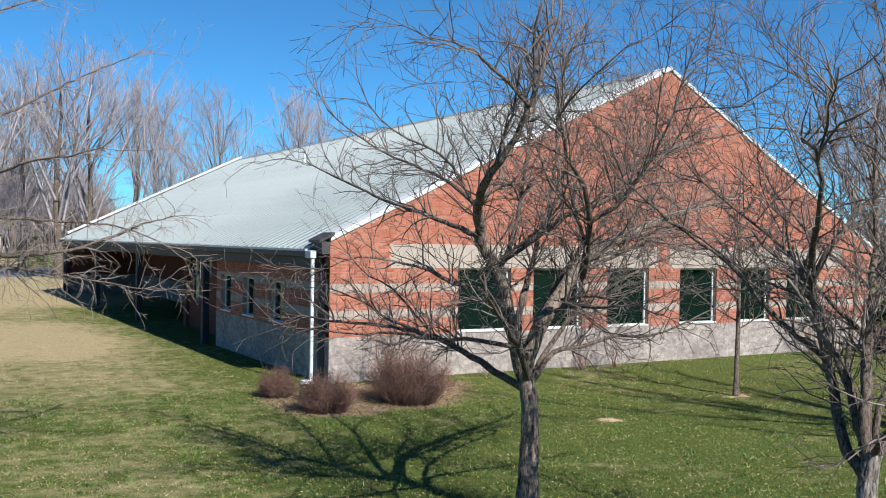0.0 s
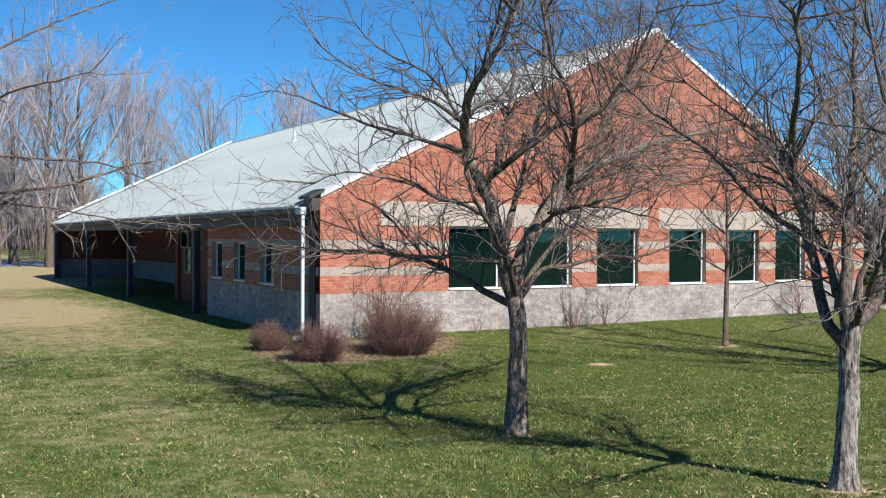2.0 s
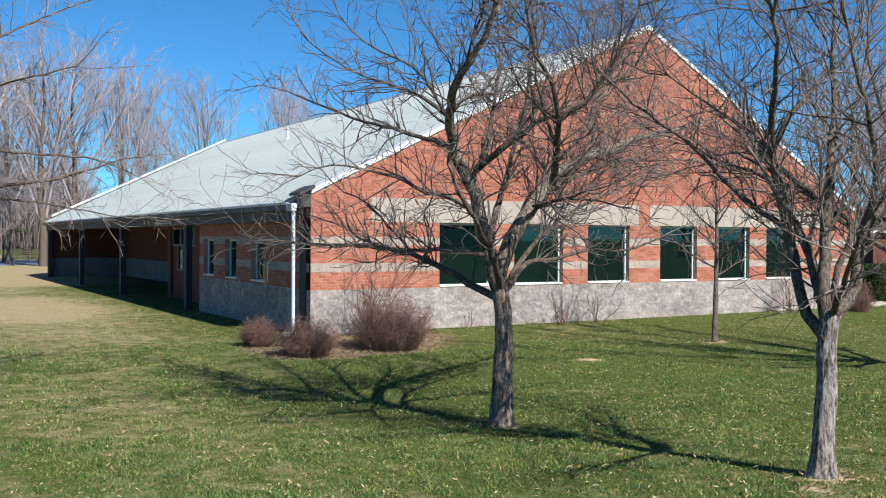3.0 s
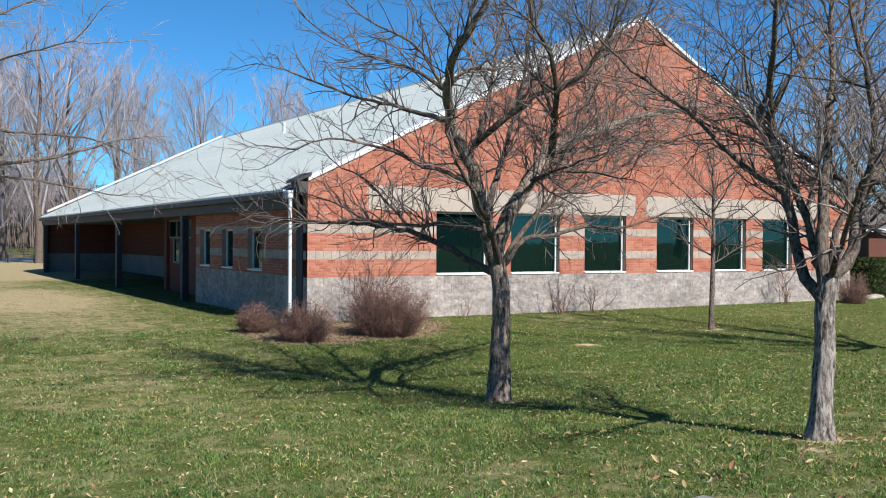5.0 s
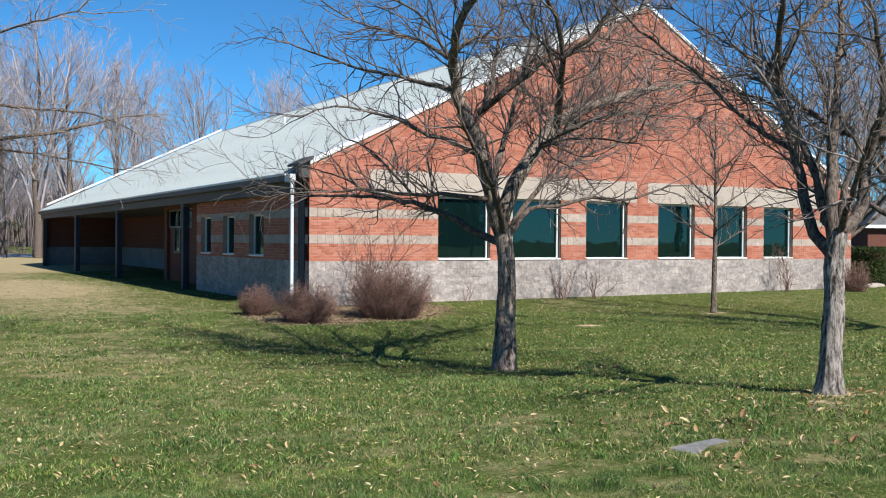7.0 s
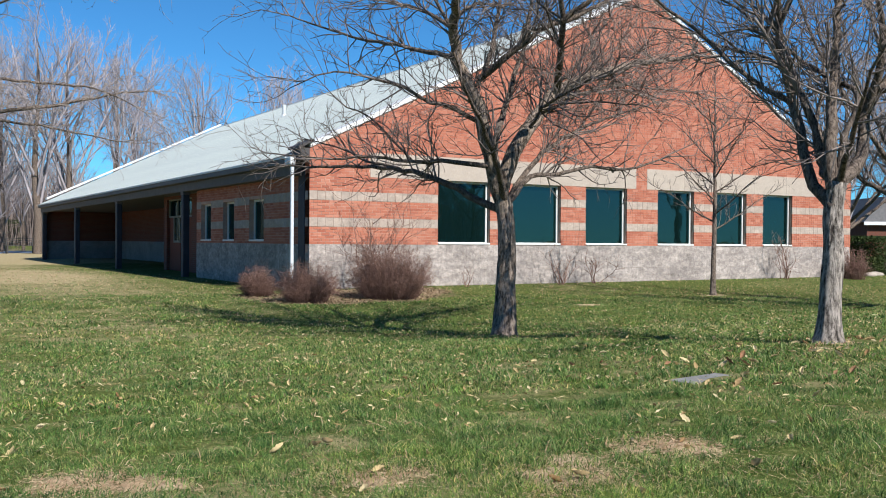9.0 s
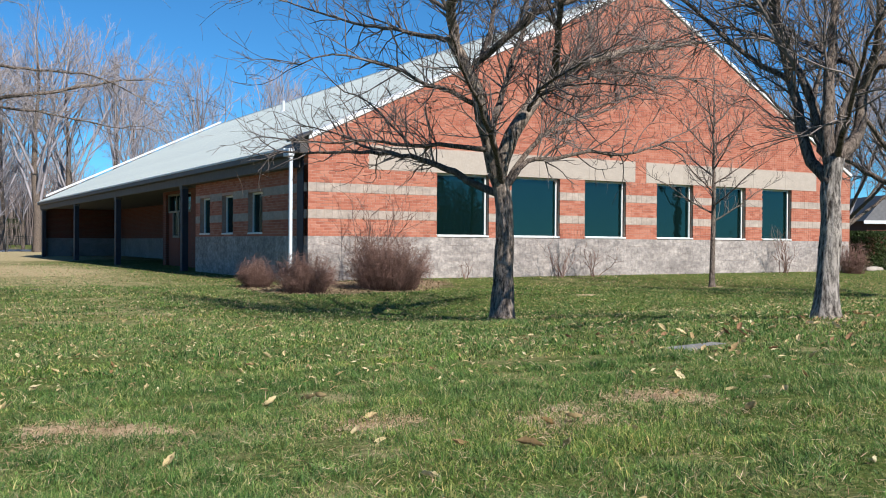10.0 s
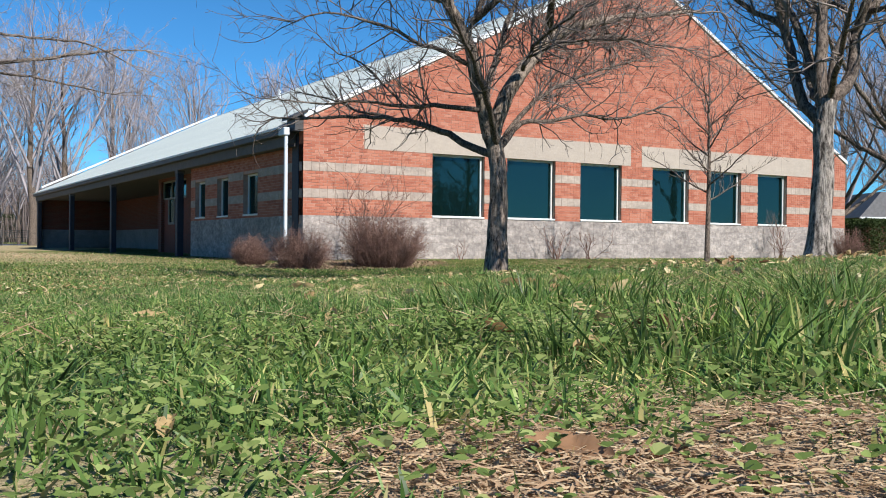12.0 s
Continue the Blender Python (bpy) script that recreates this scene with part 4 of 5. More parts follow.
build_tree("spreading_tree", "bare spreading tree with pale drooping branch tips", EDGE_TREE, EDGE_TREE_R, 21, twig_len=0.80, every=0.06, lift=0.02, density=(0, 7, 6), twig=PALE_TWIG, droop=("a", "b", "f"), thickest=0.006, least=0.0018)


def young_tree():
    rnd = random.Random(31)
    b = on_ground(5.94, -3.89)
    limbs = {"trunk": [b, b + Vector((0.02, 0.01, 0.6)), b + Vector((0.08, 0.05, 1.2)), b + Vector((0.10, 0.06, 1.7))], "leader": [b + Vector((0.10, 0.06, 1.7)), b + Vector((0.10, 0.08, 2.6)), b + Vector((0.12, 0.1, 3.7))]}
    radii = {"trunk": (0.05, 0.035), "leader": (0.033, 0.008)}
    for i in range(15):
        a, h = i * 2.4 + rnd.uniform(-0.3, 0.3), 1.15 + i * 0.13
        r = 1.15 - 0.035 * i
        s = b + Vector((0.09, 0.06, h))
        o = Vector((math.cos(a), math.sin(a), 0))
        limbs["limb%d" % i] = [s, s + o * r * 0.35 + Vector((0, 0, 0.22)), s + o * r * 0.7 + Vector((0, 0, 0.5)), s + o * r + Vector((0, 0, 0.68))]
        radii["limb%d" % i] = (0.017, 0.005)
    return build_tree("young_tree", "slender young bare tree in front of the windows", limbs, radii, 5, twig_len=0.45, every=0.08, density=(0, 8, 6), bark=LIMB_BARK, trunk_sides=9)


young_tree()


def round_tree(name, label, at, height, spread, seed, stems=7, twig=None, upright=0.5, detail=(0, 3.4, 2.6), twig_len=1.6, every=0.42):
    """A free-standing bare tree made by rule."""
    rnd = random.Random(seed)
    b = on_ground(*at)
    fork = height * 0.22
    limbs = {"trunk": [b, b + Vector((0.05, 0, fork * 0.5)), b + Vector((0.0, 0.05, fork))]}
    thick = height * (0.017 if height < 8 else 0.011)
    radii = {"trunk": (thick, thick * 0.85)}
    for i in range(stems):
        a = i * 2.399 + rnd.uniform(-0.4, 0.4)
        o = Vector((math.cos(a), math.sin(a), 0)) * spread * (1 - upright) * rnd.uniform(0.5, 1.15)
        top = height * rnd.uniform(0.78, 1.0)
        s = b + Vector((0, 0, fork * rnd.uniform(0.7, 1.0)))
        limbs["limb%d" % i] = [s, s + o * 0.45 + Vector((0, 0, (top - fork) * 0.3)), s + o * 0.8 + Vector((0, 0, (top - fork) * 0.65)), s + o + Vector((0, 0, top - fork))]
        radii["limb%d" % i] = (thick * (0.55 if height < 8 else 0.36), thick * 0.1)
    return build_tree(name, label, limbs, radii, seed, twig_len=twig_len, every=every, density=detail, bark=LIMB_BARK, twig=twig or HAZED_TWIG, trunk_sides=8, lift=0.14 if height < 8 else 0.06, least=0.0017 if height < 8 else 0.009, thickest=0.009 if height < 8 else 0.028)


# a further lawn tree beyond the forked one, and tall trees behind the building
round_tree("lawn_tree", "bare lawn tree beyond the building's corner", (6.1, -8.3), 5.6, 4.4, 44, 10, TWIG, 0.3, (0, 7, 6), 0.9, 0.10)
round_tree("bare_tree", "dark bare tree behind the hedge", (21.5, 5.2), 7.2, 5.0, 45, 10, TWIG, 0.3, (0, 5, 4), 1.0, 0.2)
round_tree("bare_tree", "dark bare tree behind the hedge", (24.5, 4.0), 7.8, 5.5, 46, 10, TWIG, 0.3, (0, 5, 4), 1.0, 0.2)


def ramify(tubes, start, heading, length, radius, kids, rnd, lift, spread):
    """A branch that divides again and again into finer ones."""
    n = 3 if len(kids) > 1 else 2
    pts, d = [start], heading.normalized()
    for i in range(n):
        d = (d + sway(rnd, 0.16) + Vector((0, 0, lift))).normalized()
        pts.append(pts[-1] + d * (length / n))
    tubes.add(pts, [max(0.0045, radius * (1 - 0.65 * i / n)) for i in range(n + 1)], 4 if radius > 0.05 else 3)
    if not kids:
        return
    for c in range(kids[0]):
        t = 0.18 + 0.82 * (c + rnd.random()) / kids[0]
        k = min(n - 1, int(t * n))
        p = pts[k].lerp(pts[k + 1], min(1.0, t * n - k))
        along = (pts[k + 1] - pts[k]).normalized()
        out = along.cross(sway(rnd, 1.0))
        if out.length < 1e-3:
            continue
        ramify(tubes, p, along + out.normalized() * spread * rnd.uniform(0.7, 1.3), length * rnd.uniform(0.34, 0.52) * (1.25 - 0.5 * t), radius * 0.42, kids[1:], rnd, lift, spread)


def tall_tree(label, at, height, half, seed, limbs, low=0.14, kids=(6, 6, 6), spread=0.5):
    """A tall far tree: a trunk that runs on as a leader, with rising limbs."""
    rnd = random.Random(seed)
    tree = empty("tall_tree", label, "tree", on_ground(*at))
    thick = height * 0.015
    trunk, crown = Tubes(), Tubes()
    line = [Vector((0.12 * math.sin(i * 1.7 + seed), 0.12 * math.cos(i * 2.1 + seed), height * (-0.02 + 0.16 * i))) for i in range(6)]
    trunk.add(line, [thick * (1.15, 1.0, 0.8, 0.55, 0.35, 0.2)[i] for i in range(6)], 8)
    ramify(crown, line[-1], Vector((0.05, 0, 1)), height * 0.20, thick * 0.2, kids[:2], rnd, 0.05, spread)
    for i in range(limbs):
        t = low + (0.66 - low) * (i + rnd.random() * 0.6) / limbs
        a = i * 2.399 + rnd.uniform(-0.4, 0.4)
        start = Vector((0, 0, height * t))
        reach = half * rnd.uniform(0.7, 1.1) * (1.0 - 0.45 * max(0.0, t - 0.35) / 0.31)
        rise = (height * rnd.uniform(0.78, 0.98) - start.z) * (0.75 + 0.25 * t)
        d = Vector((math.cos(a) * reach, math.sin(a) * reach, rise))
        ramify(crown, start, d * 0.5 + Vector((math.cos(a), math.sin(a), 0)) * reach * 0.35, d.length, thick * (0.5 - 0.35 * t), kids, rnd, 0.045, spread)
    trunk.object("trunk", LIMB_BARK, tree)
    tagged(crown.object("crown", HAZED_TWIG, tree), "hazy mass of fine bare twigs", kind="stuff")
    return tree


tall = [tall_tree("tall broad bare tree with rising limbs behind the roof", (1.6, 44.3), 15.2, 2.5, 51, 12, 0.08),
        tall_tree("tall narrow bare tree behind the roof", (6.5, 46.5), 13.2, 1.0, 52, 8, 0.2, (6, 6, 6), 0.36),
        tall_tree("rounded bare tree behind the roof", (12.0, 47.2), 12.6, 2.0, 53, 13, 0.2, (6, 6, 6), 0.6)]
# The last two stand unseen to the south-east, for the panes' reflections.
for i, (x, y, s, which) in enumerate([(-2.9, 42.5, 0.90, 0), (0.7, 53.5, 0.96, 0), (3.6, 46.1, 0.94, 0), (8.5, 50.2, 0.95, 1), (7.6, 42.2, 0.70, 2), (20.4, 54.9, 1.08, 1), (23.5, 58.0, 1.03, 1), (-8.0, 52.0, 1.0, 0), (-14.0, 58.0, 1.05, 2), (-1.0, 60.0, 0.6, 2), (1.2, 57.0, 0.62, 2), (3.0, 61.0, 0.65, 2), (5.0, 58.0, 0.6, 2), (-3.4, 57.0, 0.62, 2), (-0.6, 48.0, 0.5, 2), (33.0, 11.0, 0.72, 2), (40.0, 19.0, 0.8, 0), (41.0, -33.0, 1.0, 2), (48.0, -29.0, 1.1, 0)]):
    m = Matrix.Translation(on_ground(x, y)) @ Matrix.Rotation(1.3 * i + 0.5, 4, "Z")
    twin = copy_thing(tall[which], m)
    twin.scale = (s, s, s)


# ---- shrubs and hedge ----
def build_shrub(at, width, height, seed, label, stems=230, twig=SHRUB_TWIG, spread=1.0):
    rnd = random.Random(seed)
    b = on_ground(*at)
    shrub = empty("shrub", label, "shrub", b, "shrubs in the corner bed")
    tubes = fine = Tubes()
    for i in range(stems):
        a, q = rnd.uniform(0, 2 * math.pi), math.sqrt(rnd.random())
        start = Vector((math.cos(a), math.sin(a), 0)) * 0.26 * width * q
        end = Vector((math.cos(a) * q * width * 0.5 * spread, math.sin(a) * q * width * 0.5 * spread, height * math.sqrt(max(0.05, 1 - 0.85 * q ** 3)) * rnd.uniform(0.45, 1.10)))
        mid = start.lerp(end, 0.5) + Vector((0, 0, 0.06 * height)) + sway(rnd, 0.03)
        pts = [start - Vector((0, 0, 0.05)), mid, end]
        tubes.add(pts, [0.004, 0.0025, 0.001], 3)
        for k in range(15):
            t = rnd.uniform(0.08, 1.0)
            p = start.lerp(mid, t * 2) if t < 0.5 else mid.lerp(end, t * 2 - 1)
            d = Vector((rnd.uniform(-1, 1), rnd.uniform(-1, 1), rnd.uniform(-0.5, 0.9))).normalized()
            ln = rnd.uniform(0.05, 0.16)
            fine.add([p, p + d * ln * 0.5 + sway(rnd, 0.012), p + d * ln], [0.0018, 0.0014, 0.0009], 3)
    tagged(tubes.object("crown", twig, shrub), kind="stuff")
    return shrub


build_shrub((-1.2, -0.68), 0.68, 0.50, 61, "small rounded reddish-brown bare shrub", 240)
build_shrub((-0.92, -2.12), 1.06, 0.62, 62, "rounded reddish-brown bare shrub in mulch", 400)
build_shrub((0.62, -1.95), 1.58, 0.92, 63, "large rounded reddish-brown bare shrub in mulch", 720)
build_shrub((13.9, -0.8), 0.9, 0.75, 64, "reddish bare shrub at the wall", 200)


def build_wall_shrub(at, height, width, seed, label, stems=7):
    rnd = random.Random(seed)
    b = on_ground(*at)
    shrub = empty("wall_shrub", label, "shrub", b)
    tubes = Tubes()
    for i in range(stems):
        lean = Vector((rnd.uniform(-1, 1) * width * 0.5, rnd.uniform(-0.25, 0.15), 0))
        h = height * rnd.uniform(0.55, 1.0)
        p = Vector((rnd.uniform(-0.1, 0.1) * width, rnd.uniform(-0.06, 0.06), -0.04))
        grow(tubes, p, Vector((lean.x, lean.y, h)), h, 0.009, 1, rnd, 0.1, (0, 7, 5))
    tagged(tubes.object("crown", SHRUB_TWIG, shrub), kind="stuff")
    return shrub


build_wall_shrub((0.75, -0.62), 1.75, 0.8, 71, "tall sparse bare shrub before the brick corner", 8)
build_wall_shrub((5.3, -0.45), 0.75, 0.9, 72, "low sparse bare shrub against the stone base", 9)
build_wall_shrub((6.2, -0.4), 0.7, 0.7, 73, "low sparse bare shrub against the stone base", 7)
build_wall_shrub((11.9, -0.45), 0.95, 1.2, 74, "sparse bare shrub against the stone base", 11)
build_wall_shrub((3.0, -0.5), 0.5, 0.5, 75, "few bare stems against the stone base", 4)


def build_hedge(at, size, seed, label, count=11000):
    rnd = random.Random(seed)
    b = on_ground(*at)
    hedge = empty("hedge", label, "hedge", b)
    v, f = [], []
    for i in range(count):
        face = rnd.random()
        p = Vector((rnd.uniform(-0.5, 0.5) * size[0], rnd.uniform(-0.5, 0.5) * size[1], rnd.uniform(0.03, 1.0) * size[2]))
        if face < 0.35:
            p.z = size[2] * rnd.uniform(0.9, 1.04)
        elif face < 0.7:
            p.y = -0.5 * size[1] * rnd.uniform(0.85, 1.06)
        elif face < 0.9:
            p.x = -0.5 * size[0] * rnd.uniform(0.9, 1.04)
        d1, d2 = sway(rnd, 0.03), sway(rnd, 0.022)
        s = len(v)
        v += [p - d1, p + d2, p + d1, p - d2]
        f.append((s, s + 1, s + 2, s + 3))
    tagged(mesh_ob("foliage", v, f, HEDGE_LEAF, hedge), kind="stuff")
    stems = Tubes()
    for i in range(14):
        p = Vector((rnd.uniform(-0.4, 0.4) * size[0], rnd.uniform(-0.3, 0.3) * size[1], -0.05))
        stems.add([p, p + Vector((0, 0, size[2] * 0.85))], [0.02, 0.01], 5)
    tagged(stems.object("crown", LIMB_BARK, hedge), kind="stuff")
    return hedge


build_hedge((3.0, 68.0), (1.9, 1.7, 2.3), 83, "dark evergreen shrub beside the lane", 2500)
build_hedge((18.4, 0.9), (4.6, 1.6, 1.0), 81, "dense clipped evergreen hedge beside the building", 26000)
build_wall_shrub((18.6, -0.9), 1.9, 1.6, 76, "bare many-stemmed shrub before the hedge", 22)

def edging_stone(x, y, size, seed):
    """A rough pale edging stone, half sunk."""
    g = random.Random(seed)
    bm = bmesh.new()
    bmesh.ops.create_icosphere(bm, subdivisions=2, radius=1.0)
    for v in bm.verts:
        k = 1.0 + 0.18 * noise.noise(v.co * 1.7 + Vector((seed, 0, 0)))
        v.co = Vector((v.co.x * size * k, v.co.y * size * 0.6 * k, v.co.z * size * 0.35 * k))
    ob = part("edging_stone", bm, CAST)
    ob.location = on_ground(x, y, 0.02)
    ob.rotation_euler.z = g.uniform(-0.3, 0.5)
    return tagged(ob, "rough pale stone edging the hedge bed", "stone", "edging stones")


for k in range(11):
    edging_stone(15.6 + 0.52 * k, -0.05 + 0.22 * math.sin(k * 1.3), 0.24 + 0.05 * math.sin(k * 2.7), 300 + k)

# ---- distance ----
bm = bmesh.new()
box(bm, -60, 9.0, 48, 60, -0.2, 0.03)
tagged(part("road", bm, ASPHALT), "pale blue-grey asphalt lane beyond the lawn", "road", kind="structure")


def far_house(at, w, d, h, turn, label, wall=HOUSE_SIDING):
    b = on_ground(*at)
    house = empty("house", label, "house", b)
    house.rotation_euler.z = turn
    bm = bmesh.new()
    box(bm, -w / 2, w / 2, -d / 2, d / 2, -0.2, h)
    part("wall", bm, wall, house)
    bm = bmesh.new()
    prism(bm, [(-w / 2 - 0.4, h), (w / 2 + 0.4, h), (w / 2 - 1.2, h + 1.9), (-w / 2 + 1.2, h + 1.9)], -d / 2 - 0.4, d / 2 + 0.4)
    part("roof", bm, HOUSE_ROOF, house, "grey shingle roof")
    bm = bmesh.new()
    box(bm, -w / 2 - 0.42, w / 2 + 0.42, -d / 2 - 0.46, -d / 2 - 0.41, h - 0.22, h + 0.03)
    part("fascia", bm, WHITE_METAL, house, "white eave board")
    for x in (-w * 0.3, 0.0, w * 0.3):
        bm = bmesh.new()
        box(bm, x - 0.5, x + 0.5, -d / 2 - 0.03, -d / 2 + 0.05, 0.9, 2.1)
        part("window", bm, GLASS, house)
    return house


far_house((2.0, 128.0), 12, 8, 2.8, 0.2, "small white house with grey roof far across the lawn")
far_house((-14.0, 140.0), 10, 8, 2.8, -0.2, "small white house with grey roof far across the lawn")
far_house((66.0, 30.0), 16, 9, 2.5, -0.5, "low brick house with grey roof and white eave", SHADE_BRICK)


def far_woods():
    rnd = random.Random(91)
    tubes = Tubes()
    for i in range(8500):
        a = radians(rnd.uniform(20, 128))
        r = rnd.uniform(150, 210)
        x, y = -6 + r * math.cos(a), -16 + r * math.sin(a)
        h = rnd.uniform(3.5, 8.0) * (0.75 + 0.35 * math.sin(a * 23) * math.sin(a * 9 + 1))
        tubes.add([Vector((x, y, -1)), Vector((x + rnd.uniform(-1, 1), y, h * 0.6)), Vector((x + rnd.uniform(-2.5, 2.5), y, h))], [0.42, 0.3, 0.08], 3)
    brush = Tubes()
    for i in range(16000):
        a = radians(rnd.uniform(64, 128))
        r = rnd.uniform(138, 172)
        x, y = -6 + r * math.cos(a), -16 + r * math.sin(a)
        h = rnd.uniform(5.0, 16.0) * (0.8 + 0.25 * math.sin(a * 31) + 0.15 * math.sin(a * 77))
        brush.add([Vector((x, y, -0.3)), Vector((x + rnd.uniform(-0.7, 0.7), y, h * 0.6)), Vector((x + rnd.uniform(-2.2, 2.2), y, h))], [0.07, 0.05, 0.015], 3)
    tagged(brush.object("brush", BRUSH_TWIG, None), "brown bare brush and saplings beyond the houses", "brush", kind="stuff")
    # Unseen woods to the south, added to darken what the panes reflect.
    for i in range(3200):
        a = radians(rnd.uniform(-150, -49))
        r = rnd.uniform(95, 130)
        x, y = -6 + r * math.cos(a), -16 + r * math.sin(a)
        h = rnd.uniform(5.0, 10.0) * (0.8 + 0.3 * math.sin(a * 19))
        tubes.add([Vector((x, y, -1)), Vector((x + rnd.uniform(-1, 1), y, h * 0.6)), Vector((x + rnd.uniform(-2.5, 2.5), y, h))], [0.28, 0.2, 0.06], 3)
    return tagged(tubes.object("far_woods", HAZED_TWIG, None), "low hazy line of bare woods on the horizon", "woods", kind="stuff")


far_woods()

# a bench or rail and an evergreen beyond the porch
def build_bench(at, turn):
    b = on_ground(*at)
    bench = empty("bench", "dark slatted metal bench beside the lane", "bench", b)
    bench.rotation_euler.z = turn
    for k, (z, y) in enumerate([(0.45, -0.2), (0.45, -0.05), (0.45, 0.1), (0.62, 0.2), (0.75, 0.22), (0.88, 0.24)]):
        bm = bmesh.new()
        box(bm, -0.9, 0.9, y - 0.055, y + 0.055, z, z + 0.03, 0.006)
        part("slat", bm, DARK_METAL, bench)
    for x in (-0.75, 0.75):
        for y in (-0.2, 0.2):
            bm = bmesh.new()
            box(bm, x - 0.03, x + 0.03, y - 0.03, y + 0.03, -0.05, 0.9 if y > 0 else 0.45)
            part("leg", bm, DARK_METAL, bench)
    return bench


build_bench((1.1, 47.2), 0.1)

# ---- the slab in the lawn ----
bm = bmesh.new()
box(bm, -0.175, 0.175, -0.10, 0.10, -0.05, 0.001, 0.004)
slab = part("stone_slab", bm, SLAB_STONE, None, "")
slab.matrix_world = Matrix.Translation(on_ground(-3.2, -12.66)) @ Matrix.Rotation(radians(4), 4, "Z") @ Matrix.Rotation(radians(-1.5), 4, "Y")
tagged(slab, "flat grey stone slab set in the grass", "slab")

# ---- lawn cover ----
SPOT = np.array([-6.64, -16.11])
HEADING = math.atan2(0.862, 0.507)


def blades(name, count, r0, r1, height, width, seed, label, spread=0.50, keep_bare=0.12, lean_by=(0.5, 0.35), material=None, far_off=False):
    """Upright grass blades scattered over a wedge of the lawn between two distances."""
    g = np.random.default_rng(seed)
    r = np.sqrt(g.uniform(r0 * r0, r1 * r1, count))
    a = HEADING + g.uniform(-spread, spread, count)
    x, y = SPOT[0] + r * np.cos(a), SPOT[1] + r * np.sin(a)
    clump = np.array([noise.noise(Vector((px * 5.0, py * 5.0, 3.0))) + 0.6 * noise.noise(Vector((px * 1.3, py * 1.3, 9.0))) for px, py in zip(x, y)])
    ok = ((x < -0.35) | (y < -0.05)) & ((np.abs(x + 3.2) > 0.18) | (np.abs(y + 12.66) > 0.10)) & (g.uniform(0, 1, count) < np.clip(0.72 + 0.7 * clump, 0.5, 1)) & ((np.maximum(bare_at(x, y), mulch_at(x, y)) < 0.45) | (g.uniform(0, 1, count) < keep_bare))
    dryness = np.clip(dry_at(x, y), 0, 1)
    ok &= g.uniform(0, 1, count) < (0.25 + 0.75 * dryness if material else 1.0 - 0.8 * dryness)
    x, y, clump = x[ok], y[ok], clump[ok]
    n = len(x)
    z = ground_z(x, y) - 0.006
    h = g.uniform(height[0], height[1], n) * np.clip(0.85 + 0.75 * clump, 0.4, 1.5)
    w = g.uniform(width[0], width[1], n)
    turn, lean_dir = g.uniform(0, 2 * np.pi, n), g.uniform(0, 2 * np.pi, n)
    lean = np.abs(g.normal(lean_by[0], lean_by[1], n)) * h
    ax, ay = np.cos(turn) * w / 2, np.sin(turn) * w / 2
    lx, ly = np.cos(lean_dir) * lean, np.sin(lean_dir) * lean
    rings = [(0, 1.0)] + ([(0.6, 0.8)] if far_off else [(0.4, 1.0), (0.78, 0.65)])
    m = 2 * len(rings) + 1
    v = np.zeros((n, m, 3))
    for k, (t, wide, side) in enumerate([(t, wide, side) for t, wide in rings for side in (-1, 1)] + [(1, 0, 0)]):
        v[:, k, 0] = x + ax * side * wide + lx * t ** 1.8
        v[:, k, 1] = y + ay * side * wide + ly * t ** 1.8
        v[:, k, 2] = z + h * (t - 0.22 * t * t * np.clip(lean / h, 0, 1.5))
    o = (np.arange(n) * m)[:, None]
    q = len(rings) - 1
    quads = np.concatenate([o + np.array([2 * j, 2 * j + 1, 2 * j + 3, 2 * j + 2]) for j in range(q)], 1).reshape(-1)
    tris = (o + np.array([m - 3, m - 2, m - 1])).reshape(-1)
    me = bpy.data.meshes.new(name)
    me.vertices.add(n * m)
    me.vertices.foreach_set("co", v.reshape(-1))
    me.loops.add(len(quads) + len(tris))
    me.loops.foreach_set("vertex_index", np.concatenate([quads, tris]).astype(np.int32))
    me.polygons.add((q + 1) * n)
    me.polygons.foreach_set("loop_start", np.concatenate([np.arange(q * n) * 4, 4 * q * n + np.arange(n) * 3]).astype(np.int32))
    me.update(calc_edges=True)
    me.materials.append(material or BLADE)
    return tagged(new(name, me), label, "grass", kind="stuff")


blades("grass", 70000, 0.12, 1.5, (0.016, 0.040), (0.0011, 0.0026), 1, "near green grass blades", 0.62, lean_by=(0.8, 0.5))
blades("grass", 230000, 1.4, 4.5, (0.018, 0.040), (0.0016, 0.0032), 2, "green lawn grass", 0.5, 0.35, (0.9, 0.5), far_off=True)
blades("grass", 150000, 4.5, 9.0, (0.024, 0.046), (0.004, 0.007), 3, "green lawn grass", lean_by=(0.9, 0.5), far_off=True)
blades("grass", 130000, 9.0, 17.0, (0.024, 0.042), (0.007, 0.012), 4, "mown lawn grass towards the building", lean_by=(0.9, 0.5), far_off=True)
blades("grass", 70000, 17.0, 34.0, (0.02, 0.035), (0.012, 0.02), 6, "mown lawn grass beside the building", lean_by=(0.9, 0.5), far_off=True)
blades("grass", 60000, 0.2, 1.1, (0.012, 0.032), (0.0009, 0.0022), 21, "short near grass blades", 0.62, 0.30, (1.0, 0.6))
blades("grass", 26000, 0.2, 0.6, (0.010, 0.028), (0.0008, 0.0020), 22, "short near grass blades", 0.62, 0.22, (0.9, 0.5))
blades("grass", 95000, 0.8, 2.6, (0.016, 0.036), (0.0012, 0.0026), 23, "green lawn grass", 0.55, 0.12, (0.9, 0.5), far_off=True)
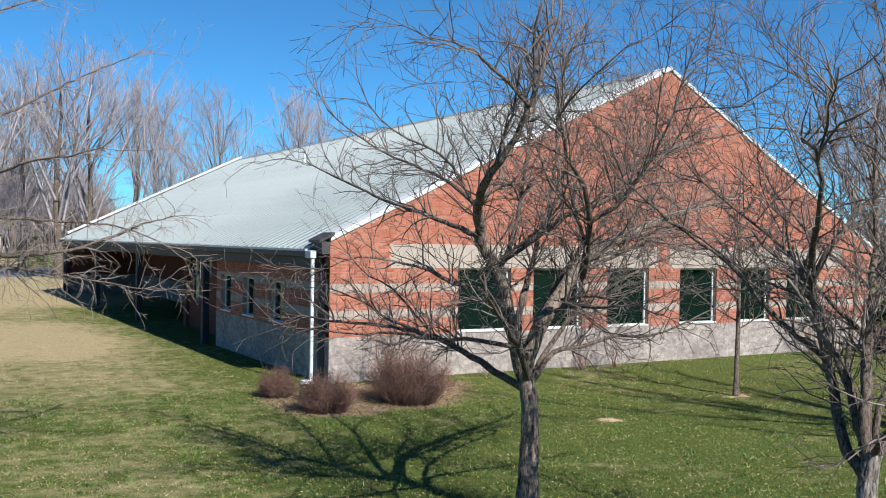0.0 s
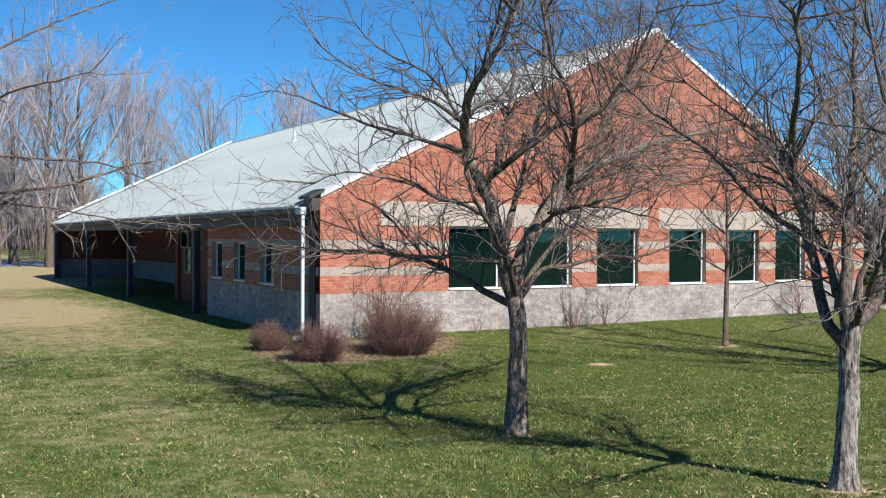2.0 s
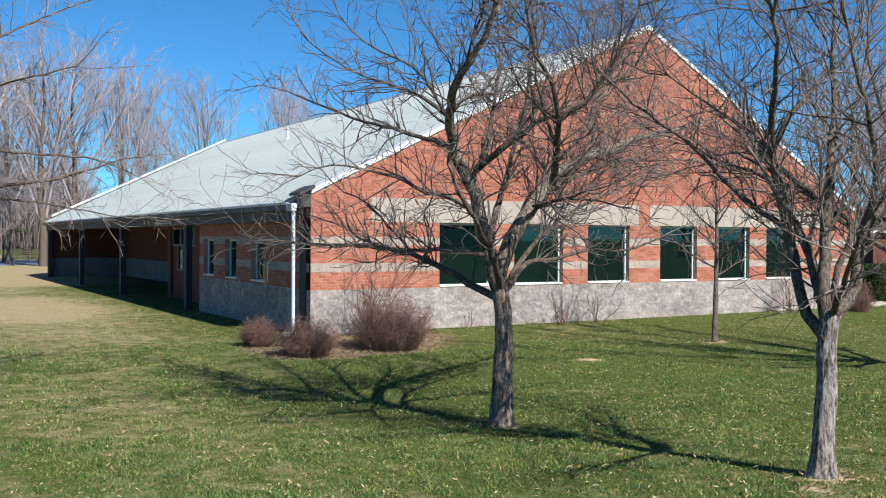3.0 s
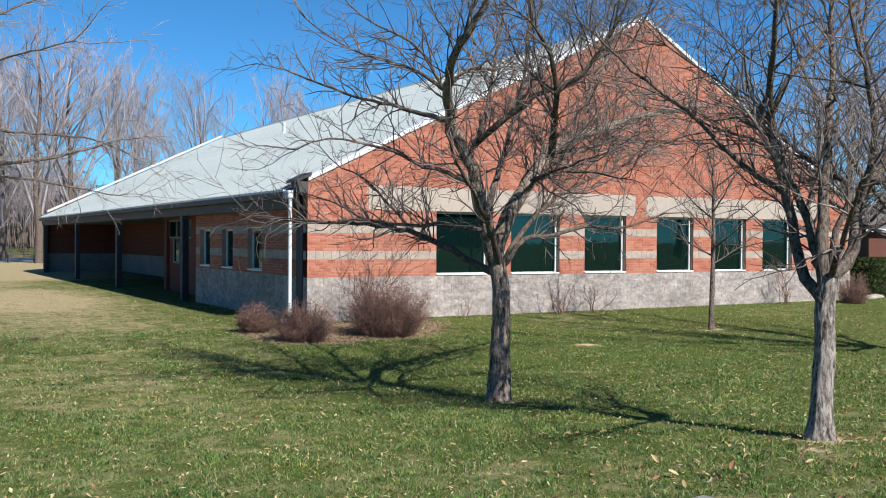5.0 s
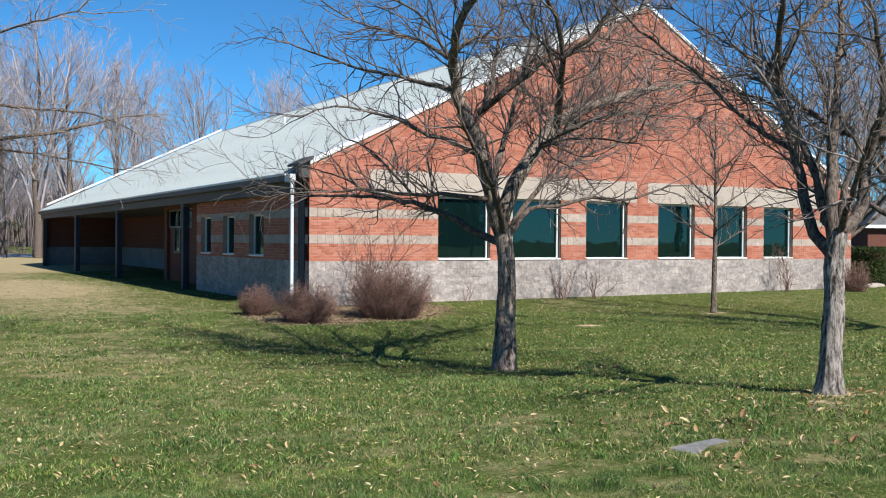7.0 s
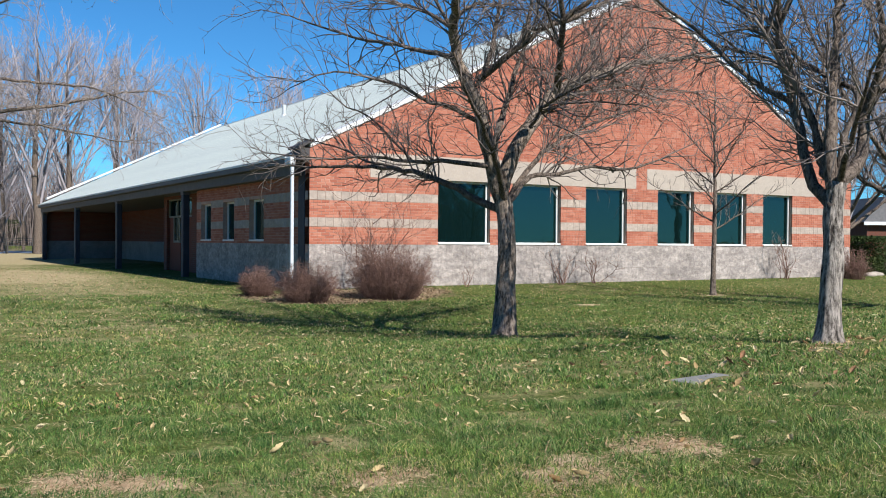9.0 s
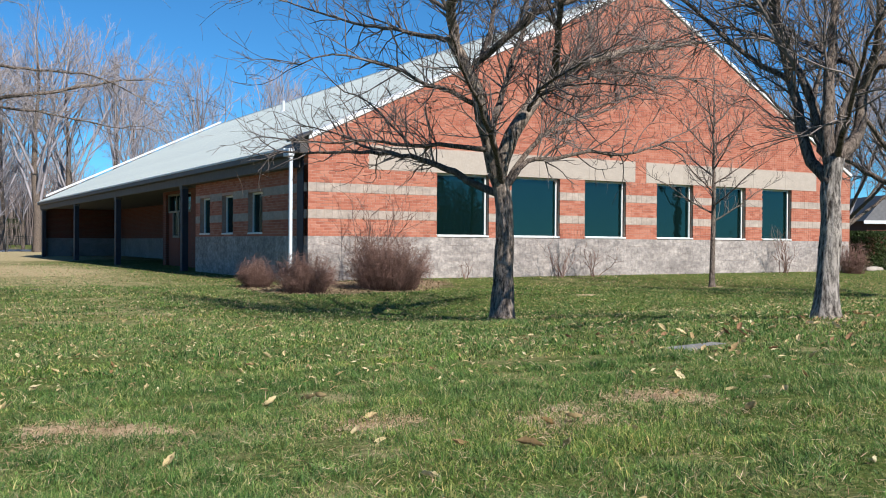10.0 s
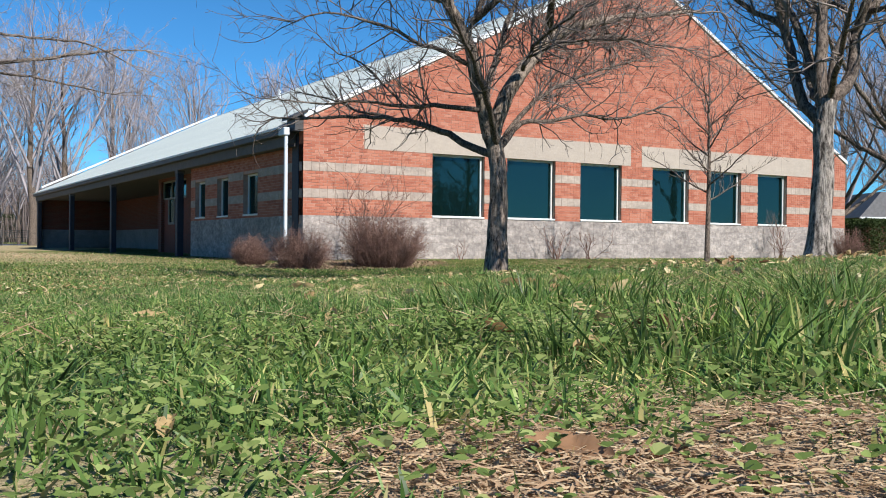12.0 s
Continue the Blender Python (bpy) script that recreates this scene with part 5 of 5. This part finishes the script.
blades("grass", 26000, 0.16, 0.6, (0.012, 0.034), (0.0012, 0.0027), 25, "broad near grass blades", 0.62, 0.12, (0.9, 0.5))
blades("grass", 5000, 0.2, 0.5, (0.008, 0.022), (0.0008, 0.0018), 24, "short near grass blades on the worn spot", 0.6, 1.0, (0.7, 0.4))
blades("dry_grass", 14000, 0.14, 3.0, (0.02, 0.042), (0.0006, 0.0016), 7, "flattened dry straw-coloured grass", 0.6, 0.9, (1.6, 0.6), THATCH)
blades("dry_grass", 30000, 3.0, 10.0, (0.025, 0.055), (0.002, 0.0045), 8, "flattened dry straw-coloured grass", 0.5, 0.9, (1.5, 0.6), THATCH, True)
blades("dry_grass", 44000, 10.0, 34.0, (0.025, 0.05), (0.008, 0.015), 9, "flattened dry straw-coloured grass", 0.5, 0.9, (1.5, 0.6), THATCH, True)


def litter(name, count, r0, r1, size, seed, material, label, category, flat=0.3, only_bare=False, slim=1.0, spread=0.5, lift=0.004):
    """Small loose flat scraps lying on the lawn, each a folded four-point scrap."""
    g = random.Random(seed)
    v, f = [], []
    made = 0
    while made < count:
        r, a = math.sqrt(g.uniform(r0 * r0, r1 * r1)), HEADING + g.uniform(-spread, spread)
        x, y = SPOT[0] + r * math.cos(a), SPOT[1] + r * math.sin(a)
        made += 1
        if only_bare and bare_at(np.array([x]), np.array([y]))[0] < g.uniform(0.1, 0.6):
            continue
        p = on_ground(x, y, lift + g.uniform(0, lift * 3))
        t = g.uniform(0, 2 * math.pi)
        s = g.uniform(*size)
        d1 = Vector((math.cos(t), math.sin(t), g.uniform(-flat, flat))) * s * 0.5
        d2 = Vector((-math.sin(t), math.cos(t), g.uniform(-flat, flat))) * s * 0.5 * slim
        o = len(v)
        v += [p - d1, p - d2 + Vector((0, 0, s * 0.12 * slim)), p + d1, p + d2 + Vector((0, 0, s * 0.12 * slim))]
        f += [(o, o + 1, o + 2), (o, o + 2, o + 3)]
    return tagged(mesh_ob(name, v, f, material), label, category, kind="stuff")


litter("leaf_litter", 20000, 3.5, 22.0, (0.014, 0.044), 11, DEAD_LEAF, "scattered scraps of dry leaves in the grass", "litter", 0.5, slim=0.34, lift=0.009)
litter("straw", 16000, 0.3, 4.0, (0.015, 0.05), 12, THATCH, "dry straw thatch on worn patches", "straw", 0.2, True, 0.045, lift=0.0012)
litter("straw", 5000, 0.6, 3.0, (0.02, 0.045), 13, THATCH, "dry straw between the grass", "straw", 0.4, False, 0.045, lift=0.006)


def bed_litter(count, seed):
    """Bark chips and brown leaf scraps on the planting bed."""
    g = random.Random(seed)
    v, f = [], []
    while len(f) < 2 * count:
        x, y = g.uniform(-2.2, 2.9), g.uniform(-3.0, 0.1)
        if mulch_at(np.array([x]), np.array([y]))[0] < g.uniform(0.2, 0.7):
            continue
        p, t, ln = on_ground(x, y, g.uniform(0.004, 0.016)), g.uniform(0, 6.28), g.uniform(0.012, 0.035)
        d = Vector((math.cos(t), math.sin(t), g.uniform(-0.5, 0.5))) * ln
        e = Vector((-math.sin(t), math.cos(t), g.uniform(-0.5, 0.5))) * ln * 0.4
        o = len(v)
        v += [p - d, p - e, p + d, p + e]
        f += [(o, o + 1, o + 2), (o, o + 2, o + 3)]
    return tagged(mesh_ob("bed_litter", v, f, BARK_CHIP), "brown bark chips and leaves on the planting bed", "mulch", kind="stuff")


bed_litter(3600, 41)


def thatch(x, y, reach, count, seed):
    """A loose mat of short broken straw on a worn spot."""
    g = random.Random(seed)
    v, f = [], []
    for i in range(int(count * 0.75)):
        px, py = g.gauss(x, reach * 0.5), g.gauss(y, reach * 0.5)
        p = on_ground(px, py, abs(g.gauss(0.001, 0.0015)))
        t, ln, w = g.uniform(0, 6.28), g.uniform(0.012, 0.04) if reach > 0.1 else g.uniform(0.004, 0.014), g.uniform(0.0006, 0.0018) if reach > 0.1 else g.uniform(0.00015, 0.0005)
        d = Vector((math.cos(t), math.sin(t), g.uniform(-0.15, 0.2))) * ln * 0.5
        e = Vector((-math.sin(t), math.cos(t), g.uniform(-0.5, 0.5))) * w
        m = p + Vector((0, 0, g.uniform(0, 0.1) * ln))
        o = len(v)
        v += [p - d - e, p - d + e, m - e, m + e, p + d - e * 0.5, p + d + e * 0.5]
        f += [(o, o + 2, o + 3, o + 1), (o + 2, o + 4, o + 5, o + 3)]
    return tagged(mesh_ob("straw_mat", v, f, THATCH), "mat of broken dry straw on a worn spot", "straw", "straw mats", "stuff")


for k, (x, y, reach, n) in enumerate([(-6.536, -15.825, 0.035, 1300), (-6.505, -15.845, 0.05, 2600), (-6.53, -15.89, 0.055, 2800), (-6.40, -15.87, 0.055, 2400), (-6.48, -15.92, 0.06, 2800), (-6.42, -15.78, 0.05, 700), (-6.03, -14.87, 0.15, 3600), (-5.45, -13.5, 0.22, 1800), (-5.05, -13.95, 0.24, 2000), (-4.5, -13.75, 0.24, 1800), (-6.15, -13.1, 0.30, 2200)]):
    thatch(x, y, reach, n, 200 + k)


def clover(count, r0, r1, seed):
    g = random.Random(seed)
    v, f = [], []
    for i in range(count):
        r, a = math.sqrt(g.uniform(r0 * r0, r1 * r1)), HEADING + g.uniform(-0.6, 0.6)
        x, y = SPOT[0] + r * math.cos(a), SPOT[1] + r * math.sin(a)
        if g.random() > 0.18 + 0.7 * max(0.0, a - HEADING) + 1.2 * noise.noise(Vector((x * 5, y * 5, 20))) or bare_at(np.array([x]), np.array([y]))[0] > g.uniform(0.35, 1.5):
            continue
        top = on_ground(x, y, 0.004 + 0.028 * g.random() ** 1.5)
        t = g.uniform(0, 2 * math.pi)
        s = g.uniform(0.0012, 0.0025) if r < 0.6 else g.uniform(0.0017, 0.0034)
        tip = sway(g, 1.0)
        for k in range(3):
            q = t + k * 2.094
            d = (Vector((math.cos(q), math.sin(q), 0.25)) + tip * 0.6) * s
            e = (Vector((-math.sin(q), math.cos(q), 0.1)) + tip.yzx * 0.5) * s * 0.62
            o = len(v)
            v += [top, top + d * 0.45 - e * 0.8, top + d * 0.85 - e, top + d * 1.2 - e * 0.6, top + d * 1.12, top + d * 1.2 + e * 0.6, top + d * 0.85 + e, top + d * 0.45 + e * 0.8]
            f.append(tuple(range(o, o + 8)))
    return tagged(mesh_ob("clover", v, f, CLOVER), "small clover leaves among the grass", "clover", kind="stuff")


clover(12000, 0.25, 1.7, 15)
clover(8000, 0.2, 0.7, 16)


def tuft(x, y, count, tall, seed, root_reach=0.06):
    """A taller clump of grass fanning out from one root."""
    g = random.Random(seed)
    v, f = [], []
    for i in range(count):
        a, q = g.uniform(0, 6.28), g.random() ** 0.6
        root = on_ground(x + math.cos(a) * root_reach * q + g.gauss(0, root_reach / 4), y + math.sin(a) * root_reach * q + g.gauss(0, root_reach / 4), -0.004)
        h, w = tall * g.uniform(0.45, 1.0), g.uniform(0.0005, 0.0013)
        out = Vector((math.cos(a), math.sin(a), 0)) * h * g.uniform(0.25, 1.25) * q + sway(g, 0.2) * h
        side = Vector((-math.sin(a), math.cos(a), 0)) * w if g.random() < 0.6 else Vector((math.cos(a), math.sin(a), 0)) * w
        o = len(v)
        for t, k in ((0, 0.8), (0.4, 1.0), (0.78, 0.6)):
            p = root + out * t ** 1.7 + Vector((0, 0, h * (t - 0.25 * t * t)))
            v += [p - side * k, p + side * k]
        v.append(root + out + Vector((0, 0, h * 0.75)))
        f += [(o, o + 1, o + 3, o + 2), (o + 2, o + 3, o + 5, o + 4), (o + 4, o + 5, o + 6)]
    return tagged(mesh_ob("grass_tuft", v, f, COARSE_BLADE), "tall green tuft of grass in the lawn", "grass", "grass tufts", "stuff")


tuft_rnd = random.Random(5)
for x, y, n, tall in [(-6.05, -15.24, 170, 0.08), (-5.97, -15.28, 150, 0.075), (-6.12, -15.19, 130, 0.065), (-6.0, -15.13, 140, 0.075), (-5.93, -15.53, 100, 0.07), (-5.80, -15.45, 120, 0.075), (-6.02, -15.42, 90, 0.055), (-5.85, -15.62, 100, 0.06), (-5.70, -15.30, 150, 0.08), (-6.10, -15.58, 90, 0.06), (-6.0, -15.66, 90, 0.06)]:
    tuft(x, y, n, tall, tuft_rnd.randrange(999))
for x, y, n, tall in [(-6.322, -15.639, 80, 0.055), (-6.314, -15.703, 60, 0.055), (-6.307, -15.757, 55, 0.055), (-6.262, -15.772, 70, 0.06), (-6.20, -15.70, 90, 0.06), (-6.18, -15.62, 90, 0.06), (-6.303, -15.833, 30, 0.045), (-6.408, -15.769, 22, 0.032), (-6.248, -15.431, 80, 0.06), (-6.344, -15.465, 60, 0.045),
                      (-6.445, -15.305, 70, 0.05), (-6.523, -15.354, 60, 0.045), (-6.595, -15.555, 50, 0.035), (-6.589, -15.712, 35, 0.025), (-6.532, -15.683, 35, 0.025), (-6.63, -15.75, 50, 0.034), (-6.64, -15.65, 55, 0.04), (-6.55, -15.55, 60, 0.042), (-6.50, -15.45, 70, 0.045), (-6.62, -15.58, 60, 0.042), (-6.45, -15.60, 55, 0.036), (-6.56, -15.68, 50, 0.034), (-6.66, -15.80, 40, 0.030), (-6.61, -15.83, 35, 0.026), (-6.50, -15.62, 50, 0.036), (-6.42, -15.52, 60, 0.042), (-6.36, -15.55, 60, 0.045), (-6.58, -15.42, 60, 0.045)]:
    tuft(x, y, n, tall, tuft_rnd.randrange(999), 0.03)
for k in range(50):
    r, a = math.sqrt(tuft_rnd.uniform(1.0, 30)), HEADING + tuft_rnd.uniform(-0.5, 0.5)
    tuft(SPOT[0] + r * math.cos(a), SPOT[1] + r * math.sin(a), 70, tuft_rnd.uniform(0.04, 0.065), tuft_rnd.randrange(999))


def leaf_mesh(seed, length=0.07, material=DEAD_LEAF):
    """One dry leaf, curled along and across, with a wavy edge."""
    g = random.Random(seed)
    n, bend, roll, twist = 15, g.uniform(0.1, 0.7), g.uniform(0.4, 1.6), g.uniform(-0.9, 0.9)
    v, f = [], []
    for i in range(n):
        t = i / (n - 1)
        w = length * 0.20 * math.sin(math.pi * min(1, t * 0.95 + 0.03)) ** 0.8
        for j in (-1, -0.5, 0, 0.5, 1):
            wide = w * (1.0 + 0.16 * math.sin(i * 1.9 + seed + j * 2) * abs(j))
            y, z = wide * j, roll * j * j * w * 0.8 + 0.15 * w * math.sin(i * 1.3 + j * 3)
            q = twist * (t - 0.5)
            v.append((length * (t - 0.5), y * math.cos(q) - z * math.sin(q), y * math.sin(q) + z * math.cos(q) + bend * length * (t - 0.5) ** 2))
    for i in range(n - 1):
        for j in range(4):
            o = i * 5 + j
            f.append((o, o + 1, o + 6, o + 5))
    me = bpy.data.meshes.new("dead_leaf")
    me.from_pydata(v, [], f)
    me.materials.append(material)
    me.polygons.foreach_set("use_smooth", [True] * len(me.polygons))
    return me


LEAVES = [leaf_mesh(s) for s in (1, 2, 3, 4, 5)]
BROWN_LEAVES = [leaf_mesh(s, 0.07, BROWN_LEAF) for s in (6, 7)]


def drop_leaf(x, y, size, rnd, lift=0.012, turn=None, kinds=LEAVES):
    tip = 0.7 if turn is None else 0.4
    ob = new("dead_leaf", rnd.choice(kinds))
    ob.matrix_world = Matrix.Translation(on_ground(x, y, lift * size)) @ Euler((rnd.uniform(-tip, tip), rnd.uniform(-tip, tip), rnd.uniform(0, 6.28) if turn is None else turn)).to_matrix().to_4x4() @ Matrix.Scale(size, 4)
    return tagged(ob, "curled tan dry leaf lying in the grass", "leaf", "dry leaves on the lawn")


leaf_rnd = random.Random(77)
for x, y, size in [(-5.42, -13.0, 1.5), (-4.9, -11.2, 1.2), (-5.43, -13.5, 1.0), (-5.27, -14.25, 1.3), (-4.57, -14.18, 1.3), (-3.17, -11.85, 1.2), (-5.95, -11.85, 1.2), (-6.1, -13.8, 1.1), (-5.11, -13.95, 1.0), (-5.2, -13.4, 1.1), (-4.15, -13.47, 1.2),
                  (-5.35, -14.2, 1.5), (-5.7, -14.33, 1.0), (-2.75, -12.35, 1.9), (-3.45, -13.1, 1.2), (-6.07, -15.55, 0.8), (-5.98, -15.35, 0.9), (-6.25, -15.15, 0.9), (-5.72, -14.85, 1.3), (-5.55, -14.8, 1.1)]:
    drop_leaf(x, y, size * 0.68, leaf_rnd)
for x, y, size, lift, turn in [(-6.40, -15.00, 0.8, 0.012, -0.35), (-6.27, -15.48, 0.55, 0.018, -0.5), (-6.17, -15.48, 0.8, 0.012, 0.1), (-6.305, -15.642, 0.42, 0.016, -0.4), (-5.92, -15.53, 0.6, 0.02, 1.4), (-6.21, -14.63, 0.55, 0.02, 0.7), (-5.04, -13.97, 0.8, 0.02, -0.3), (-6.59, -15.76, 0.25, 0.02, 1.2), (-6.55, -15.0, 0.5, 0.02, 2.1)]:
    drop_leaf(x, y, size, leaf_rnd, lift, turn)
for x, y, size, lift, turn in [(-6.503, -15.874, 0.45, 0.006, -1.25), (-6.488, -15.893, 0.34, 0.004, -0.5), (-6.17, -15.555, 0.65, 0.012, -0.8), (-6.40, -14.85, 0.5, 0.02, 0.9)]:
    drop_leaf(x, y, size, leaf_rnd, lift, turn, BROWN_LEAVES)
for i in range(85):
    drop_leaf(leaf_rnd.gauss(-2.2, 0.75), leaf_rnd.gauss(-12.35, 0.45), leaf_rnd.uniform(0.5, 1.05), leaf_rnd, 0.03, None, LEAVES if leaf_rnd.random() < 0.7 else BROWN_LEAVES)
for i in range(190):
    r, a = math.sqrt(leaf_rnd.uniform(1.6, 90)), HEADING + leaf_rnd.uniform(-0.48, 0.48)
    drop_leaf(SPOT[0] + r * math.cos(a), SPOT[1] + r * math.sin(a), leaf_rnd.uniform(0.4, 0.85), leaf_rnd)

# ---- bricks and blocks, piece by piece ----
brick_me = box_mesh("brick", BRICK_L - 0.008, 0.03, COURSE - 0.006, BRICK, 0.002)
for u, jut, z in build_gable_bricks(gable)[:300]:
    piece = new("brick", brick_me)
    piece.parent = gable
    piece.location = (u, jut, z)

block_mes = [box_mesh("stone_block", BLOCK_L - 0.0018, 0.06, BLOCK_H - 0.0018, BLOCK, 0.001, 0.002, s) for s in range(6)]
band_mes = [box_mesh("band_stone", BLOCK_H - 0.003, 0.06, BANDS[0][1] - BANDS[0][0] - 0.0035, BAND, 0.002, 0.003, s) for s in range(3)]
piece_rnd = random.Random(6)


def lay_block(u0, u1, z, wall, west_side=False, band=False):
    piece = new("band_stone" if band else "stone_block", piece_rnd.choice(band_mes if band else block_mes))
    piece.parent = wall
    wide = (u1 - u0) / (BLOCK_H if band else BLOCK_L)
    piece.scale = (wide, 1, 1)
    if west_side:
        piece.matrix_basis = Matrix.Translation((0.0, u1, z)) @ Matrix.Rotation(radians(-90), 4, "Z") @ Matrix.Diagonal((wide, 1, 1, 1))
    else:
        piece.location = (u0, 0.0, z)


for row in range(7):
    z = BASE_TOP - (row + 1) * BLOCK_H
    u = -BLOCK_L / 2 if row % 2 else 0.0
    while u < WIDE - 0.05:
        lay_block(max(u, 0.0), min(u + BLOCK_L, WIDE), z, gable)
        u += BLOCK_L
    u = 0.06 if row % 2 else 0.06 + BLOCK_L / 2
    while u < 6.9:
        lay_block(u, min(u + BLOCK_L, 6.9), z, west, True)
        u += BLOCK_L
for b0, b1 in BANDS:
    for a, b in intervals(b0, b1):
        n = max(1, round((b - a) / BLOCK_H))
        for k in range(n):
            lay_block(a + (b - a) * k / n, a + (b - a) * (k + 1) / n, b0, gable, False, True)
    edges = [0.06] + [v for w in SIDE_WINDOWS for v in w] + [6.9]
    for a, b in zip(edges[::2], edges[1::2]):
        n = max(1, round((b - a) / BLOCK_H))
        for k in range(n):
            lay_block(a + (b - a) * k / n, a + (b - a) * (k + 1) / n, b0, west, True, True)
for a, b in ((1.2, 7.64), (7.95, 13.55)):
    n = 5
    for k in range(n):
        bm = bmesh.new()
        box(bm, a + (b - a) * k / n + 0.0012, a + (b - a) * (k + 1) / n - 0.0012, -0.004, 0.05, HEAD, LINTEL_TOP - 0.01, 0.002)
        part("lintel", bm, CAST, gable, "smooth buff cast stone lintel")


# ---- from plan units to metres ----
def to_metres():
    grown = Matrix.Scale(PLAN, 4)
    for me in bpy.data.meshes:
        me.transform(grown)
    for ob in bpy.data.objects:
        if ob.type in ("MESH", "EMPTY"):
            ob.location = ob.location * PLAN
            back = ob.matrix_parent_inverse.copy()
            back.translation = back.translation * PLAN
            ob.matrix_parent_inverse = back


to_metres()
